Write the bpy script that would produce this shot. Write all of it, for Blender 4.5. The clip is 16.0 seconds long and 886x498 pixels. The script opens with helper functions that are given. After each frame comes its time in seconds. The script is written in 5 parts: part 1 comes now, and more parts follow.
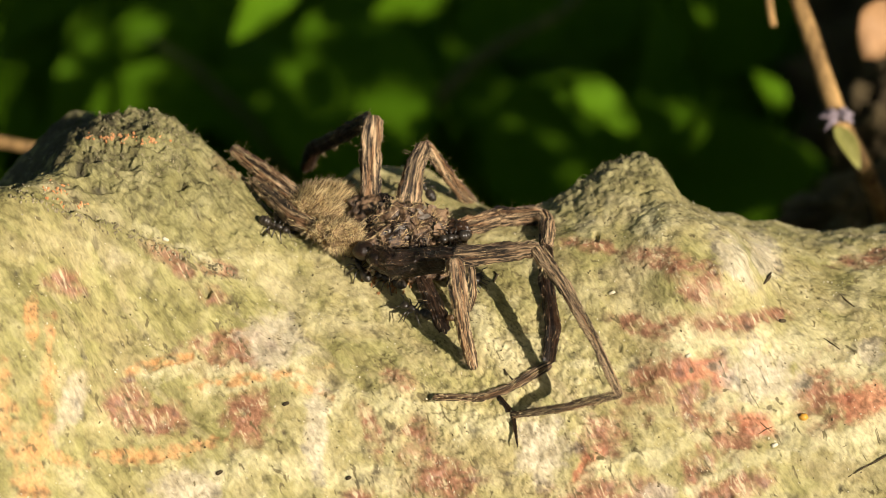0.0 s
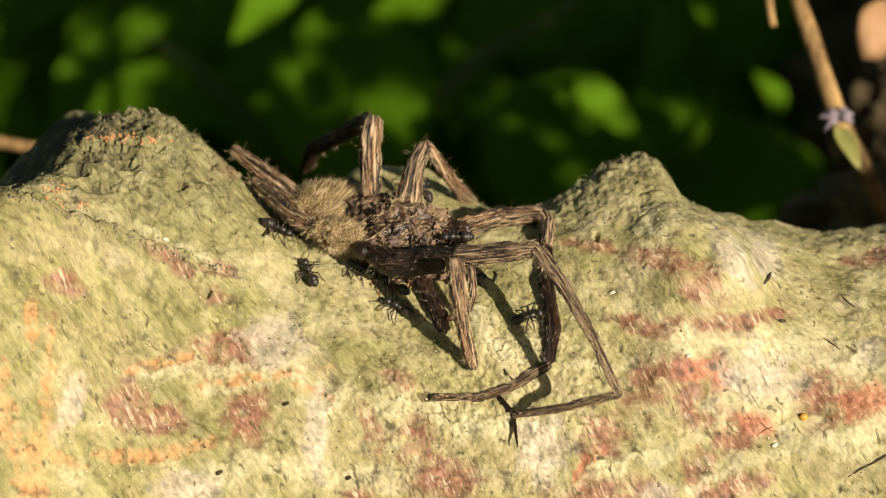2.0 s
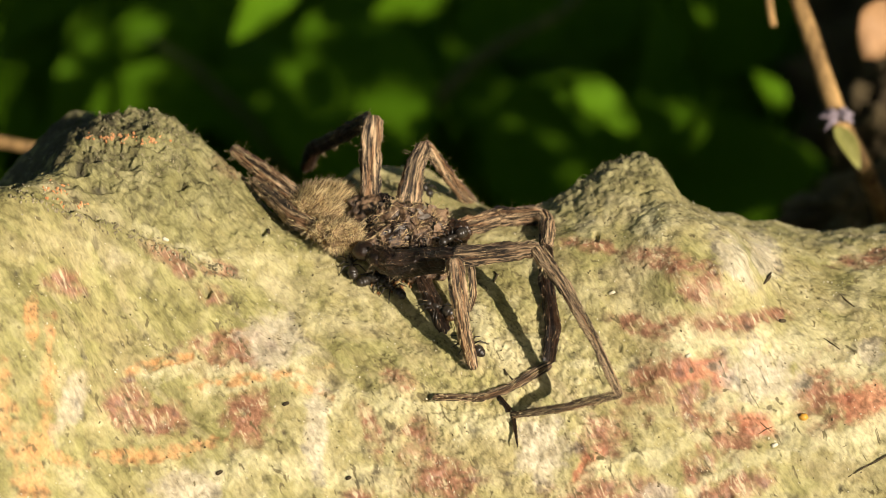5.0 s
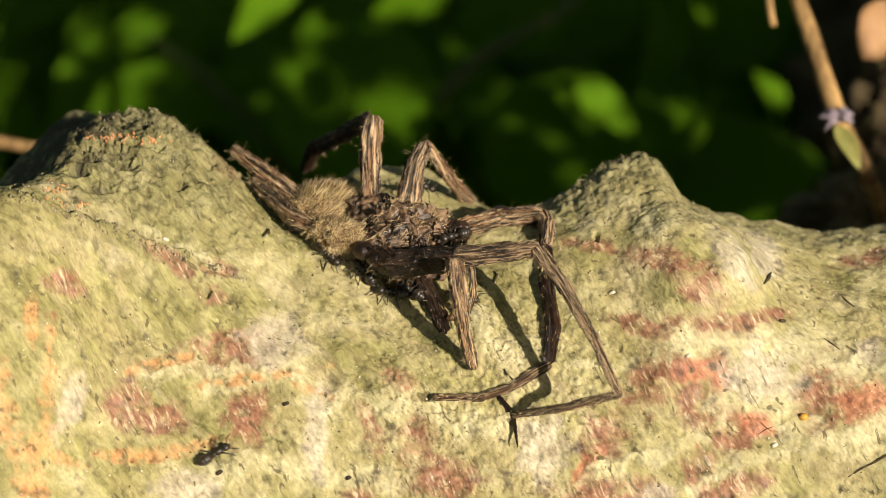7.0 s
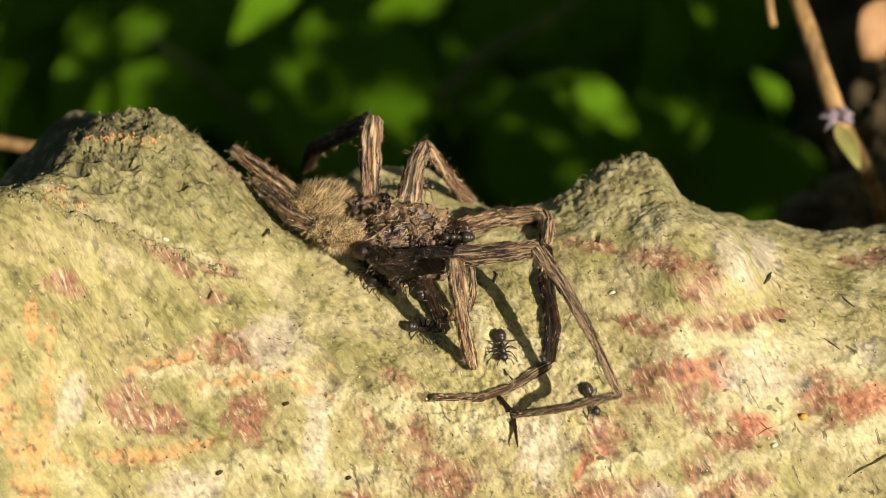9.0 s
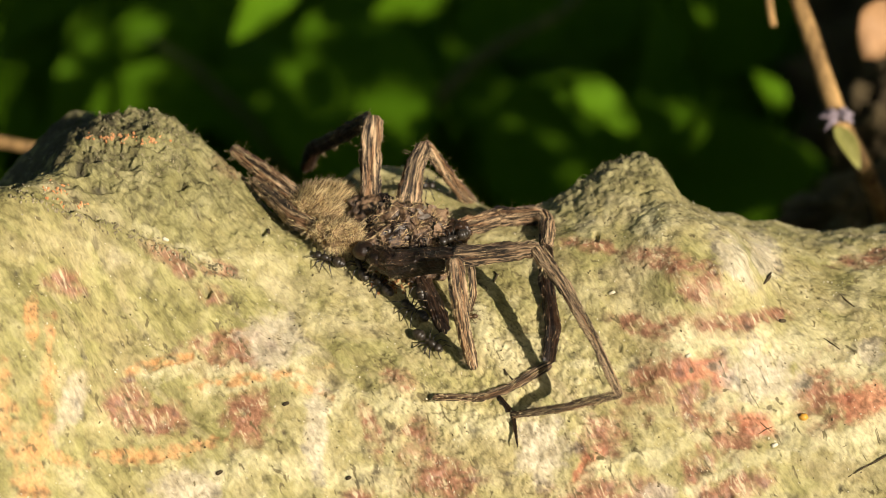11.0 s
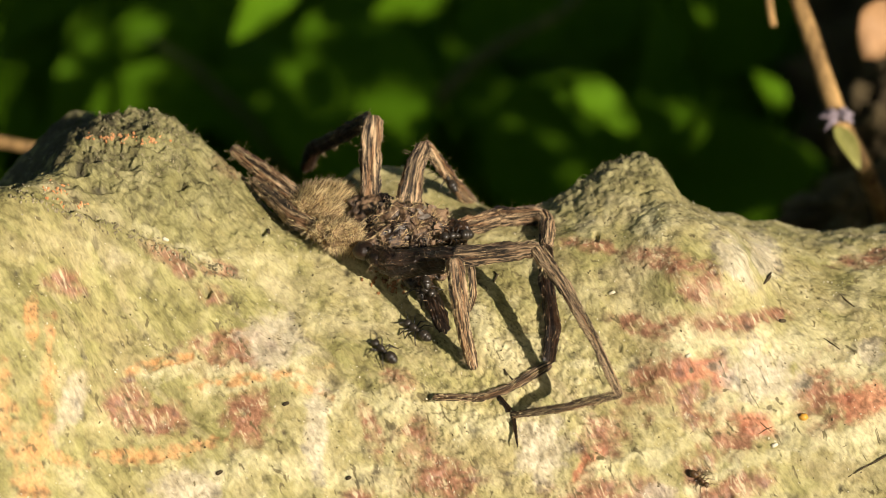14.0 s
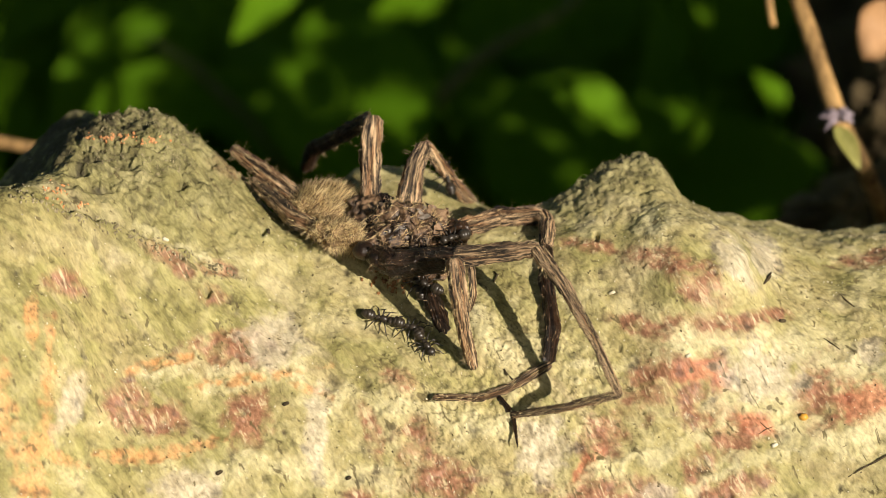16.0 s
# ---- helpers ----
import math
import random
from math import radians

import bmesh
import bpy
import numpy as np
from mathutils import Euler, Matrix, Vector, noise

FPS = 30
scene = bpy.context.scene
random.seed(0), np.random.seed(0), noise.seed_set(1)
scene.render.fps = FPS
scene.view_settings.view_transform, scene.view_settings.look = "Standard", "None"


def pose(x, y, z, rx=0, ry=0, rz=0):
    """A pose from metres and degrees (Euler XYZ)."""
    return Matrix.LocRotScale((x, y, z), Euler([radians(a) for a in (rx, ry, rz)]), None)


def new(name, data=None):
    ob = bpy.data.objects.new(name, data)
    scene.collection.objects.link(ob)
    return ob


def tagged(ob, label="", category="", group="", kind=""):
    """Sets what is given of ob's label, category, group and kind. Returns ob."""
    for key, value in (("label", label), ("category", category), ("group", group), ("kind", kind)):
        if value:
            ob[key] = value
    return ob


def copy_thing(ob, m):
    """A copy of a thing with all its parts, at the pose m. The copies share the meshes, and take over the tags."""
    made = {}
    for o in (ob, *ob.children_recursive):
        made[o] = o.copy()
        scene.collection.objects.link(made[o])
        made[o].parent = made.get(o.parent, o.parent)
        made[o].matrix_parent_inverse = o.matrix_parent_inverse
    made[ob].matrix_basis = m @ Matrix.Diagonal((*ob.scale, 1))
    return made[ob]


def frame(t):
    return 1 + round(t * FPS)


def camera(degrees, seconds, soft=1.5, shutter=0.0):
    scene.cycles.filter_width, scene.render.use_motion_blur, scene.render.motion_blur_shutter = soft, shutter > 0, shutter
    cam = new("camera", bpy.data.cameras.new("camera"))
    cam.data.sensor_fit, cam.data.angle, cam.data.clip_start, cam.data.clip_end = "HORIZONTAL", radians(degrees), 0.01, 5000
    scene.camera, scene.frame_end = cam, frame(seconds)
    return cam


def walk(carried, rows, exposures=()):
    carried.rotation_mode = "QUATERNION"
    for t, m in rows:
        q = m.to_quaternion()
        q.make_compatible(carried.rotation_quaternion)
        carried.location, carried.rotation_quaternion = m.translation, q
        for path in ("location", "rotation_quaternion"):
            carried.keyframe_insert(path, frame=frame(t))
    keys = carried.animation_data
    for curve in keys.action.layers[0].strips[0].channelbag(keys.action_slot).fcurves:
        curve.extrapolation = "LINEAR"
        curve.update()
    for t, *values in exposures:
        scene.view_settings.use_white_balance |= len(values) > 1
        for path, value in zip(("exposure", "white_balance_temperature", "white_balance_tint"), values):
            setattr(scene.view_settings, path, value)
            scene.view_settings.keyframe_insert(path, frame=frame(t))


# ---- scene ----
# ---- camera ----
MM = 0.001
# The bark's bench: millimetres, x along the limb, y away from the lens, z up, leaning 32 degrees.
BENCH = pose(0, 0, 0.22, -32, 0, 0)


def spot(x, y, z):
    """A place on the bench, in millimetres, as a world place."""
    return BENCH @ Vector((x * MM, y * MM, z * MM))


cam = camera(20, 16.0, soft=0.45, shutter=0.2)
cam.data.dof.use_dof = True
cam.data.dof.focus_distance = 0.2985
cam.data.dof.aperture_fstop = 19
EYE = BENCH @ pose(0, -0.2964, 0, 90, 0, 0)
walk(cam, [(0.0, EYE), (16.0, EYE)], exposures=[(0.0, 0.44), (16.0, 0.44)])

# ---- light ----
# the sun stands 34 degrees to the right of the lens, level with the bench
SUN_X, SUN_Y = math.sin(radians(34)), math.cos(radians(34))
SUN_WAY = BENCH.to_3x3() @ Vector((-SUN_X, SUN_Y, 0.0))
elev = math.asin(-SUN_WAY.z)
azim = math.atan2(-SUN_WAY.x, -SUN_WAY.y)
world = bpy.data.worlds.new("world")
scene.world = world
world.use_nodes = True
wn = world.node_tree.nodes
sky = wn.new("ShaderNodeTexSky")
sky.sky_type, sky.sun_disc, sky.sun_elevation, sky.sun_rotation = "NISHITA", False, elev, azim
sky.dust_density, sky.ozone_density = 3.0, 0.6
world.node_tree.links.new(sky.outputs[0], wn["Background"].inputs[0])
wn["Background"].inputs[1].default_value = 0.050
lamp = bpy.data.lights.new("sun", "SUN")
lamp.energy, lamp.angle, lamp.color = 5.0, radians(0.5), (1.0, 0.905, 0.78)
sun = new("sun", lamp)
sun.matrix_basis = Matrix.Translation((0.6, -0.6, 1.5)) @ SUN_WAY.to_track_quat("-Z", "Y").to_matrix().to_4x4()


# ---- materials ----
class Paint:
    """A node material, with short ways to add nodes."""

    def __init__(self, name, rough=0.8, spec=0.3):
        self.m = bpy.data.materials.new(name)
        self.m.use_nodes = True
        self.n, self.l = self.m.node_tree.nodes, self.m.node_tree.links
        self.b = self.n["Principled BSDF"]
        self.b.inputs["Roughness"].default_value = rough
        self.b.inputs["Specular IOR Level"].default_value = spec
        self.where = self.n.new("ShaderNodeTexCoord").outputs["Object"]

    def noise(self, scale, detail=5, rough=0.6, stretch=None, turn=0.0, swirl=0.0):
        t = self.n.new("ShaderNodeTexNoise")
        t.inputs["Scale"].default_value, t.inputs["Detail"].default_value, t.inputs["Roughness"].default_value = scale, detail, rough
        t.inputs["Distortion"].default_value = swirl
        src = self.where
        if stretch:
            g = self.n.new("ShaderNodeMapping")
            g.vector_type = "TEXTURE"
            g.inputs["Scale"].default_value = tuple(1 / k for k in stretch)
            g.inputs["Rotation"].default_value = (0, radians(turn), 0)
            self.l.new(src, g.inputs[0])
            src = g.outputs[0]
        self.l.new(src, t.inputs["Vector"])
        return t.outputs[0]

    def ramp(self, src, stops):
        r = self.n.new("ShaderNodeValToRGB")
        e = r.color_ramp.elements
        while len(e) < len(stops):
            e.new(0.5)
        for k, (at, c) in zip(e, stops):
            k.position = at
            k.color = (*c, 1) if isinstance(c, tuple) else (c, c, c, 1)
        self.l.new(src, r.inputs[0])
        return r.outputs[0]

    def mix(self, f, a, b, mode="MIX"):
        x = self.n.new("ShaderNodeMix")
        x.data_type, x.blend_type = "RGBA", mode
        for k, v in ((0, f), (6, a), (7, b)):
            if isinstance(v, (int, float)):
                x.inputs[k].default_value = v
            elif isinstance(v, tuple):
                x.inputs[k].default_value = (*v, 1)
            else:
                self.l.new(v, x.inputs[k])
        return x.outputs[2]

    def maths(self, op, a, b=0.0):
        x = self.n.new("ShaderNodeMath")
        x.operation = op
        for k, v in ((0, a), (1, b)):
            if isinstance(v, (int, float)):
                x.inputs[k].default_value = v
            else:
                self.l.new(v, x.inputs[k])
        return x.outputs[0]

    def attr(self, name):
        a = self.n.new("ShaderNodeAttribute")
        a.attribute_name = name
        s = self.n.new("ShaderNodeSeparateColor")
        self.l.new(a.outputs["Color"], s.inputs[0])
        return s.outputs[0], s.outputs[1], s.outputs[2]

    def colour(self, src):
        if isinstance(src, tuple):
            self.b.inputs["Base Color"].default_value = (*src, 1)
        else:
            self.l.new(src, self.b.inputs["Base Color"])

    def rough(self, src):
        self.l.new(src, self.b.inputs["Roughness"])

    def bump(self, src, depth, strength=1.0):
        u = self.n.new("ShaderNodeBump")
        u.inputs["Distance"].default_value, u.inputs["Strength"].default_value = depth, strength
        self.l.new(src, u.inputs["Height"])
        prev = self.b.inputs["Normal"]
        if prev.is_linked:
            self.l.new(prev.links[0].from_socket, u.inputs["Normal"])
        self.l.new(u.outputs[0], prev)

    def glow_through(self, amount):
        """Light that passes through a thin blade."""
        self.b.inputs["Transmission Weight"].default_value = 0.0
        t = self.n.new("ShaderNodeBsdfTranslucent")
        x = self.n.new("ShaderNodeMixShader")
        x.inputs[0].default_value = amount
        c = self.b.inputs["Base Color"]
        if c.is_linked:
            self.l.new(c.links[0].from_socket, t.inputs[0])
        else:
            t.inputs[0].default_value = c.default_value
        self.l.new(self.b.outputs[0], x.inputs[1])
        self.l.new(t.outputs[0], x.inputs[2])
        self.l.new(x.outputs[0], self.n["Material Output"].inputs[0])


def bark_paint():
    p = Paint("bark", 0.75, 0.3)
    red, ora, pale = p.attr("stain_glint")
    rough_zone, moss, dark = p.attr("zone")
    coral, ridge, crack = p.attr("mark")
    grain = p.noise(230, 6, 0.66, None, 0, 1.0)
    flow = p.noise(120, 5, 0.6, (1, 1, 0.28), -42, 0.8)
    streak = p.noise(620, 5, 0.68, (1, 1, 0.22), -40, 0.5)
    fibre = p.noise(1500, 4, 0.65, (1, 1, 0.2), -24, 0.5)
    dust = p.noise(1900, 5, 0.7, (1, 1, 0.45), -35, 0.6)
    blotch = p.noise(75, 4, 0.6, (0.6, 1, 1.3), 10, 1.4)
    base = p.ramp(grain, [(0.32, (0.31, 0.258, 0.100)), (0.47, (0.40, 0.342, 0.152)), (0.60, (0.50, 0.435, 0.220))])
    olive = p.ramp(streak, [(0.36, (0.155, 0.136, 0.042)), (0.50, (0.265, 0.238, 0.080)), (0.64, (0.38, 0.34, 0.136))])
    base = p.mix(p.maths("MULTIPLY", moss, 0.9), base, olive)
    base = p.mix(p.ramp(flow, [(0.36, 0.65), (0.48, 0.0)]), base, p.ramp(streak, [(0.36, (0.175, 0.138, 0.052)), (0.62, (0.36, 0.30, 0.125))]))
    base = p.mix(p.ramp(flow, [(0.54, 0.0), (0.68, 0.5)]), base, p.ramp(grain, [(0.35, (0.45, 0.355, 0.19)), (0.6, (0.60, 0.50, 0.31))]))
    base = p.mix(p.ramp(blotch, [(0.36, 0.45), (0.47, 0.0)]), base, p.ramp(fibre, [(0.36, (0.20, 0.155, 0.070)), (0.62, (0.42, 0.34, 0.17))]))
    base = p.mix(p.maths("MULTIPLY", ridge, 0.62), base, p.ramp(grain, [(0.34, (0.47, 0.41, 0.20)), (0.58, (0.63, 0.56, 0.33))]))
    redc = p.ramp(p.mix(0.6, grain, fibre), [(0.38, (0.16, 0.068, 0.038)), (0.5, (0.29, 0.130, 0.075)), (0.62, (0.44, 0.235, 0.140))])
    redc = p.mix(p.ramp(fibre, [(0.56, 0.0), (0.63, 0.75)]), redc, (0.60, 0.49, 0.30))
    base = p.mix(red, base, redc)
    base = p.mix(p.maths("MULTIPLY", coral, 0.85), base, p.ramp(p.mix(0.5, grain, fibre), [(0.38, (0.36, 0.12, 0.062)), (0.6, (0.58, 0.25, 0.135))]))
    base = p.mix(p.maths("MULTIPLY", ora, 0.9), base, p.ramp(grain, [(0.3, (0.46, 0.21, 0.07)), (0.7, (0.68, 0.40, 0.17))]))
    # pale bark patches, and the highlight painted on the left boss
    base = p.mix(p.maths("MULTIPLY", pale, 0.72), base, p.ramp(p.mix(0.4, grain, fibre), [(0.36, (0.40, 0.32, 0.21)), (0.6, (0.60, 0.52, 0.38))]))
    lump = p.noise(420, 7, 0.74, None, 0, 0.9)
    grey = p.ramp(lump, [(0.36, (0.060, 0.054, 0.022)), (0.47, (0.19, 0.172, 0.070)), (0.58, (0.275, 0.248, 0.112)), (0.70, (0.38, 0.345, 0.18))])
    base = p.mix(p.maths("MULTIPLY", rough_zone, 0.88), base, grey)
    base = p.mix(0.42, base, p.ramp(dust, [(0.36, 0.2), (0.5, 0.52), (0.64, 0.76)]), "OVERLAY")
    base = p.mix(p.ramp(p.noise(900, 3, 0.6, (1, 1, 0.4), -30, 0.6), [(0.32, 0.85), (0.37, 0.0)]), base, (0.11, 0.085, 0.035))
    base = p.mix(p.maths("MULTIPLY", crack, 0.8), base, (0.10, 0.078, 0.032))
    # shade painted into the recesses and the knot's left flank
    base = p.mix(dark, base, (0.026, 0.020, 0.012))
    p.colour(base)
    smooth = p.maths("MAXIMUM", pale, p.maths("MULTIPLY", red, 0.75))
    p.rough(p.mix(smooth, p.ramp(grain, [(0.3, 0.85), (0.7, 0.55)]), (0.36, 0.36, 0.36)))
    p.bump(streak, 0.00028, 0.9)
    p.bump(fibre, 0.00012, 0.7)
    p.bump(dust, 0.00010, 0.9)
    p.bump(p.mix(rough_zone, (0.5, 0.5, 0.5), lump), 0.0005, 0.8)
    return p.m


def leg_paint(name, groove, ridge, rough):
    """Dried leg skin: light ridges and dark furrows that run along the leg."""
    p = Paint(name, rough, 0.4)
    a = p.n.new("ShaderNodeAttribute")
    a.attribute_name = "grain"
    p.where = a.outputs["Vector"]
    n, fine = p.noise(1.15, 5, 0.62), p.noise(3.2, 4, 0.7)
    n = p.mix(0.48, n, fine)
    mid = tuple(0.55 * g + 0.33 * r for g, r in zip(groove, ridge))
    c = p.ramp(n, [(0.45, groove), (0.495, mid), (0.555, ridge)])
    rust = tuple(k * f for k, f in zip(ridge, (0.45, 0.30, 0.20)))
    c = p.mix(p.ramp(p.noise(0.4, 3, 0.6), [(0.50, 0.0), (0.60, 0.75)]), c, p.ramp(n, [(0.40, groove), (0.56, rust)]))
    p.colour(p.mix(p.ramp(p.noise(0.62, 4, 0.65), [(0.40, 0.9), (0.48, 0.0)]), c, groove))
    p.bump(n, 0.0008, 1.0)
    return p.m


def plain_paint(name, lo, hi, scale, rough=0.7, spec=0.3, bump=0.0, stretch=None, through_it=0.0):
    p = Paint(name, rough, spec)
    n = p.noise(scale, 5, 0.65, stretch)
    p.colour(p.ramp(n, [(0.3, lo), (0.7, hi)]))
    if bump:
        p.bump(n, bump, 0.8)
    if through_it:
        p.glow_through(through_it)
    return p.m


def shell_paint():
    """Crushed carapace: near-black glossy skin with brown and pale scraps."""
    p = Paint("spider_shell", 0.3, 0.6)
    n, m = p.noise(330, 6, 0.68, None, 0, 1.2), p.noise(1700, 4, 0.65)
    c = p.ramp(n, [(0.40, (0.010, 0.006, 0.004)), (0.49, (0.060, 0.033, 0.017)), (0.60, (0.27, 0.165, 0.090))])
    p.colour(p.mix(p.ramp(m, [(0.58, 0.0), (0.68, 0.5)]), c, (0.40, 0.30, 0.19)))
    p.rough(p.ramp(n, [(0.4, 0.22), (0.6, 0.55)]))
    p.bump(n, 0.0007, 0.9)
    p.bump(m, 0.00012, 0.7)
    return p.m


BARK = bark_paint()
SOIL = plain_paint("soil", (0.012, 0.009, 0.006), (0.05, 0.038, 0.022), 60, 0.95, 0.1, 0.004)
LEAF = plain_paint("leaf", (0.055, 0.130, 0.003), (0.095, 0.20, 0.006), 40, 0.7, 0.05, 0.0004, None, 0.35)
# lighter copy of the leaf paint: some sunlight is put into the colour
LEAF_LIT = plain_paint("lit_leaf", (0.070, 0.155, 0.003), (0.110, 0.225, 0.006), 40, 0.7, 0.05, 0.0004, None, 0.3)
STALK = plain_paint("dry_stalk", (0.03, 0.012, 0.004), (0.58, 0.35, 0.13), 420, 0.7, 0.3, 0.0006, (1, 1, 0.25))
TAN_LEAF = plain_paint("dead_leaf", (0.36, 0.18, 0.07), (0.62, 0.36, 0.17), 60, 0.6, 0.3, 0.0004, None, 0.2)
STEM = plain_paint("stem", (0.06, 0.075, 0.018), (0.12, 0.135, 0.04), 120, 0.6, 0.2)
LEG = leg_paint("spider_leg", (0.014, 0.008, 0.005), (0.82, 0.57, 0.33), 0.55)
# near-black leg skin; on tibia d1 and leg g it is painted shade
LEG_DARK = leg_paint("dark_spider_leg", (0.005, 0.003, 0.002), (0.075, 0.038, 0.018), 0.3)
LEG_MID = leg_paint("mid_spider_leg", (0.009, 0.006, 0.004), (0.54, 0.37, 0.21), 0.5)
SHELL = shell_paint()
FUR = plain_paint("spider_fur", (0.42, 0.30, 0.13), (0.88, 0.70, 0.38), 500, 0.7, 0.3)
BRISTLE = plain_paint("bristle", (0.20, 0.125, 0.06), (0.56, 0.40, 0.22), 500, 0.6, 0.3)
BRISTLE_DARK = plain_paint("dark_bristle", (0.05, 0.03, 0.015), (0.22, 0.14, 0.07), 500, 0.6, 0.3)
CRUST = plain_paint("lichen_crust", (0.07, 0.055, 0.03), (0.42, 0.36, 0.21), 500, 0.95, 0.1, 0.0003)
RUST_CRUST = plain_paint("orange_lichen", (0.42, 0.16, 0.05), (0.68, 0.36, 0.17), 600, 0.9, 0.2)
CHAFF = plain_paint("chaff", (0.50, 0.44, 0.28), (0.72, 0.67, 0.52), 400, 0.9, 0.2)
CHAFF_DULL = plain_paint("torn_skin", (0.16, 0.12, 0.09), (0.42, 0.36, 0.30), 500, 0.35, 0.5, 0.0003)
DIRT = plain_paint("dirt", (0.025, 0.018, 0.010), (0.10, 0.075, 0.04), 700, 0.9, 0.2)
AMBER = plain_paint("resin", (0.55, 0.26, 0.03), (0.65, 0.36, 0.06), 900, 0.25, 0.5)
WOOD = plain_paint("rotten_wood", (0.035, 0.024, 0.012), (0.16, 0.12, 0.055), 90, 0.9, 0.2, 0.003)
TUFT = plain_paint("web_tuft", (0.10, 0.07, 0.08), (0.38, 0.31, 0.34), 400, 0.9, 0.1)
SHEATH = plain_paint("pale_sheath", (0.16, 0.16, 0.035), (0.46, 0.42, 0.13), 120, 0.6, 0.3, 0.0003, None, 0.2)
FLY = plain_paint("fly_body", (0.30, 0.11, 0.03), (0.50, 0.22, 0.07), 900, 0.4, 0.5)
WING = plain_paint("fly_wing", (0.45, 0.38, 0.30), (0.6, 0.5, 0.4), 900, 0.3, 0.5, 0.0, None, 0.6)
JAW = plain_paint("spider_jaw", (0.006, 0.004, 0.003), (0.035, 0.018, 0.009), 500, 0.35, 0.4, 0.0003)
RUST_DEBRIS = plain_paint("rust_debris", (0.10, 0.04, 0.015), (0.42, 0.22, 0.09), 900, 0.8, 0.2)
BROWN_ANT = plain_paint("brown_ant_shell", (0.03, 0.015, 0.006), (0.12, 0.06, 0.02), 1500, 0.4, 0.5, 0.00004)
FUR_SKIN = plain_paint("spider_skin", (0.14, 0.09, 0.045), (0.42, 0.29, 0.15), 500, 0.8, 0.2, 0.0003)
ANT = plain_paint("ant_shell", (0.008, 0.006, 0.004), (0.05, 0.038, 0.026), 1500, 0.36, 0.5, 0.00008)


# ---- small tools ----
def part(name, bm, material, parent=None, label="", smooth=True):
    me = bpy.data.meshes.new(name)
    bm.to_mesh(me)
    bm.free()
    me.materials.append(material)
    if smooth:
        me.polygons.foreach_set("use_smooth", [True] * len(me.polygons))
    ob = new(name, me)
    if parent is not None:
        ob.parent = parent
    return tagged(ob, label)


_rs = np.random.RandomState(3)
PERM = np.tile(_rs.permutation(256), 3).astype(np.int32)
GRAD = _rs.normal(size=(256, 3)).astype(np.float32)
GRAD *= 1.4 / np.linalg.norm(GRAD, axis=1)[:, None]


def grad_noise(p, seed=0):
    """Smooth noise of about -1 to 1 at each row of p."""
    p = p.astype(np.float32)
    fl = np.floor(p)
    f = p - fl
    i = (fl.astype(np.int32) + seed * 37) & 255
    w = f * f * f * (f * (f * 6 - 15) + 10)
    out = np.zeros(len(p), np.float32)
    for cx in (0, 1):
        hx = PERM[i[:, 0] + cx]
        wx = w[:, 0] if cx else 1 - w[:, 0]
        for cy in (0, 1):
            hy = PERM[hx + i[:, 1] + cy]
            wy = wx * (w[:, 1] if cy else 1 - w[:, 1])
            for cz in (0, 1):
                g = GRAD[PERM[hy + i[:, 2] + cz]]
                k = wy * (w[:, 2] if cz else 1 - w[:, 2])
                out += k * ((f[:, 0] - cx) * g[:, 0] + (f[:, 1] - cy) * g[:, 1] + (f[:, 2] - cz) * g[:, 2])
    return out


def octaves(p, seed=0, n=4, gain=0.5):
    out, a = np.zeros(len(p)), 1.0
    for k in range(n):
        out += a * grad_noise(p * 2.03 ** k + 17.3 * k, seed + k)
        a *= gain
    return out


# ---- the limb ----
def bell(x, mid, left, right, power=2.0):
    d = x - mid
    return np.exp(-np.abs(d / np.where(d < 0, left, right)) ** power)


def axis_of(x):
    """The limb's middle line, and its half depth and half height: it arches out of the ground on both sides."""
    far = np.maximum(np.abs(x - 5) - 85, 0)
    return 24 + far * 0.12, -58 - far ** 1.6 * 0.018, 32 - far * 0.01, 62 - far * 0.08


def swell(x, a):
    """How far the bark stands out at x and at the angle a (degrees from the top, growing to the front)."""
    a = a / 0.77
    h = 13.2 * bell(x, -39.4, 13.0, 14.9, np.where(x < -39.4, 3.2, 2.7)) * bell(a, 12, 30, 32, 2.2)
    h += 11.0 * bell(x, -50, 10, 9, 2.2) * bell(a, -18, 22, 14, 2.2)
    h += 14.2 * bell(x, -60, 18, 17, 3.2) * bell(a, 48, 16, 46, 2.4)
    h += 8.0 * bell(x, -8, 7.5, 11, 3.2) * bell(a, -12, 24, 16, 2.2)
    h += 5.0 * bell(x, 25.0, 9.5, 4.4, 2.6) * bell(a, 8, 16, 15, 2.2)
    h += 3.6 * bell(x, 25, 17, 9.5, 2.4) * bell(a, 28, 30, 24, 2.2)
    h += 4.2 * bell(x, 32, 9, 7, 3.4) * bell(a, 40, 16, 20, 2.2)
    h += 4.0 * bell(x, 68, 14, 20, 2.0) * bell(a, -30, 20, 16, 2.0)
    h += 1.6 * bell(x, -11, 9, 9, 2.4) * bell(a, 25, 9, 12, 2.0)
    h -= 5.5 * bell(x, -18.5, 4.5, 4.5, 2.4) * bell(a, -6, 30, 17, 2.4)
    h -= 3.0 * bell(x, 50, 9, 25, 2.2) * bell(a, 24, 34, 30, 2.0)
    return h


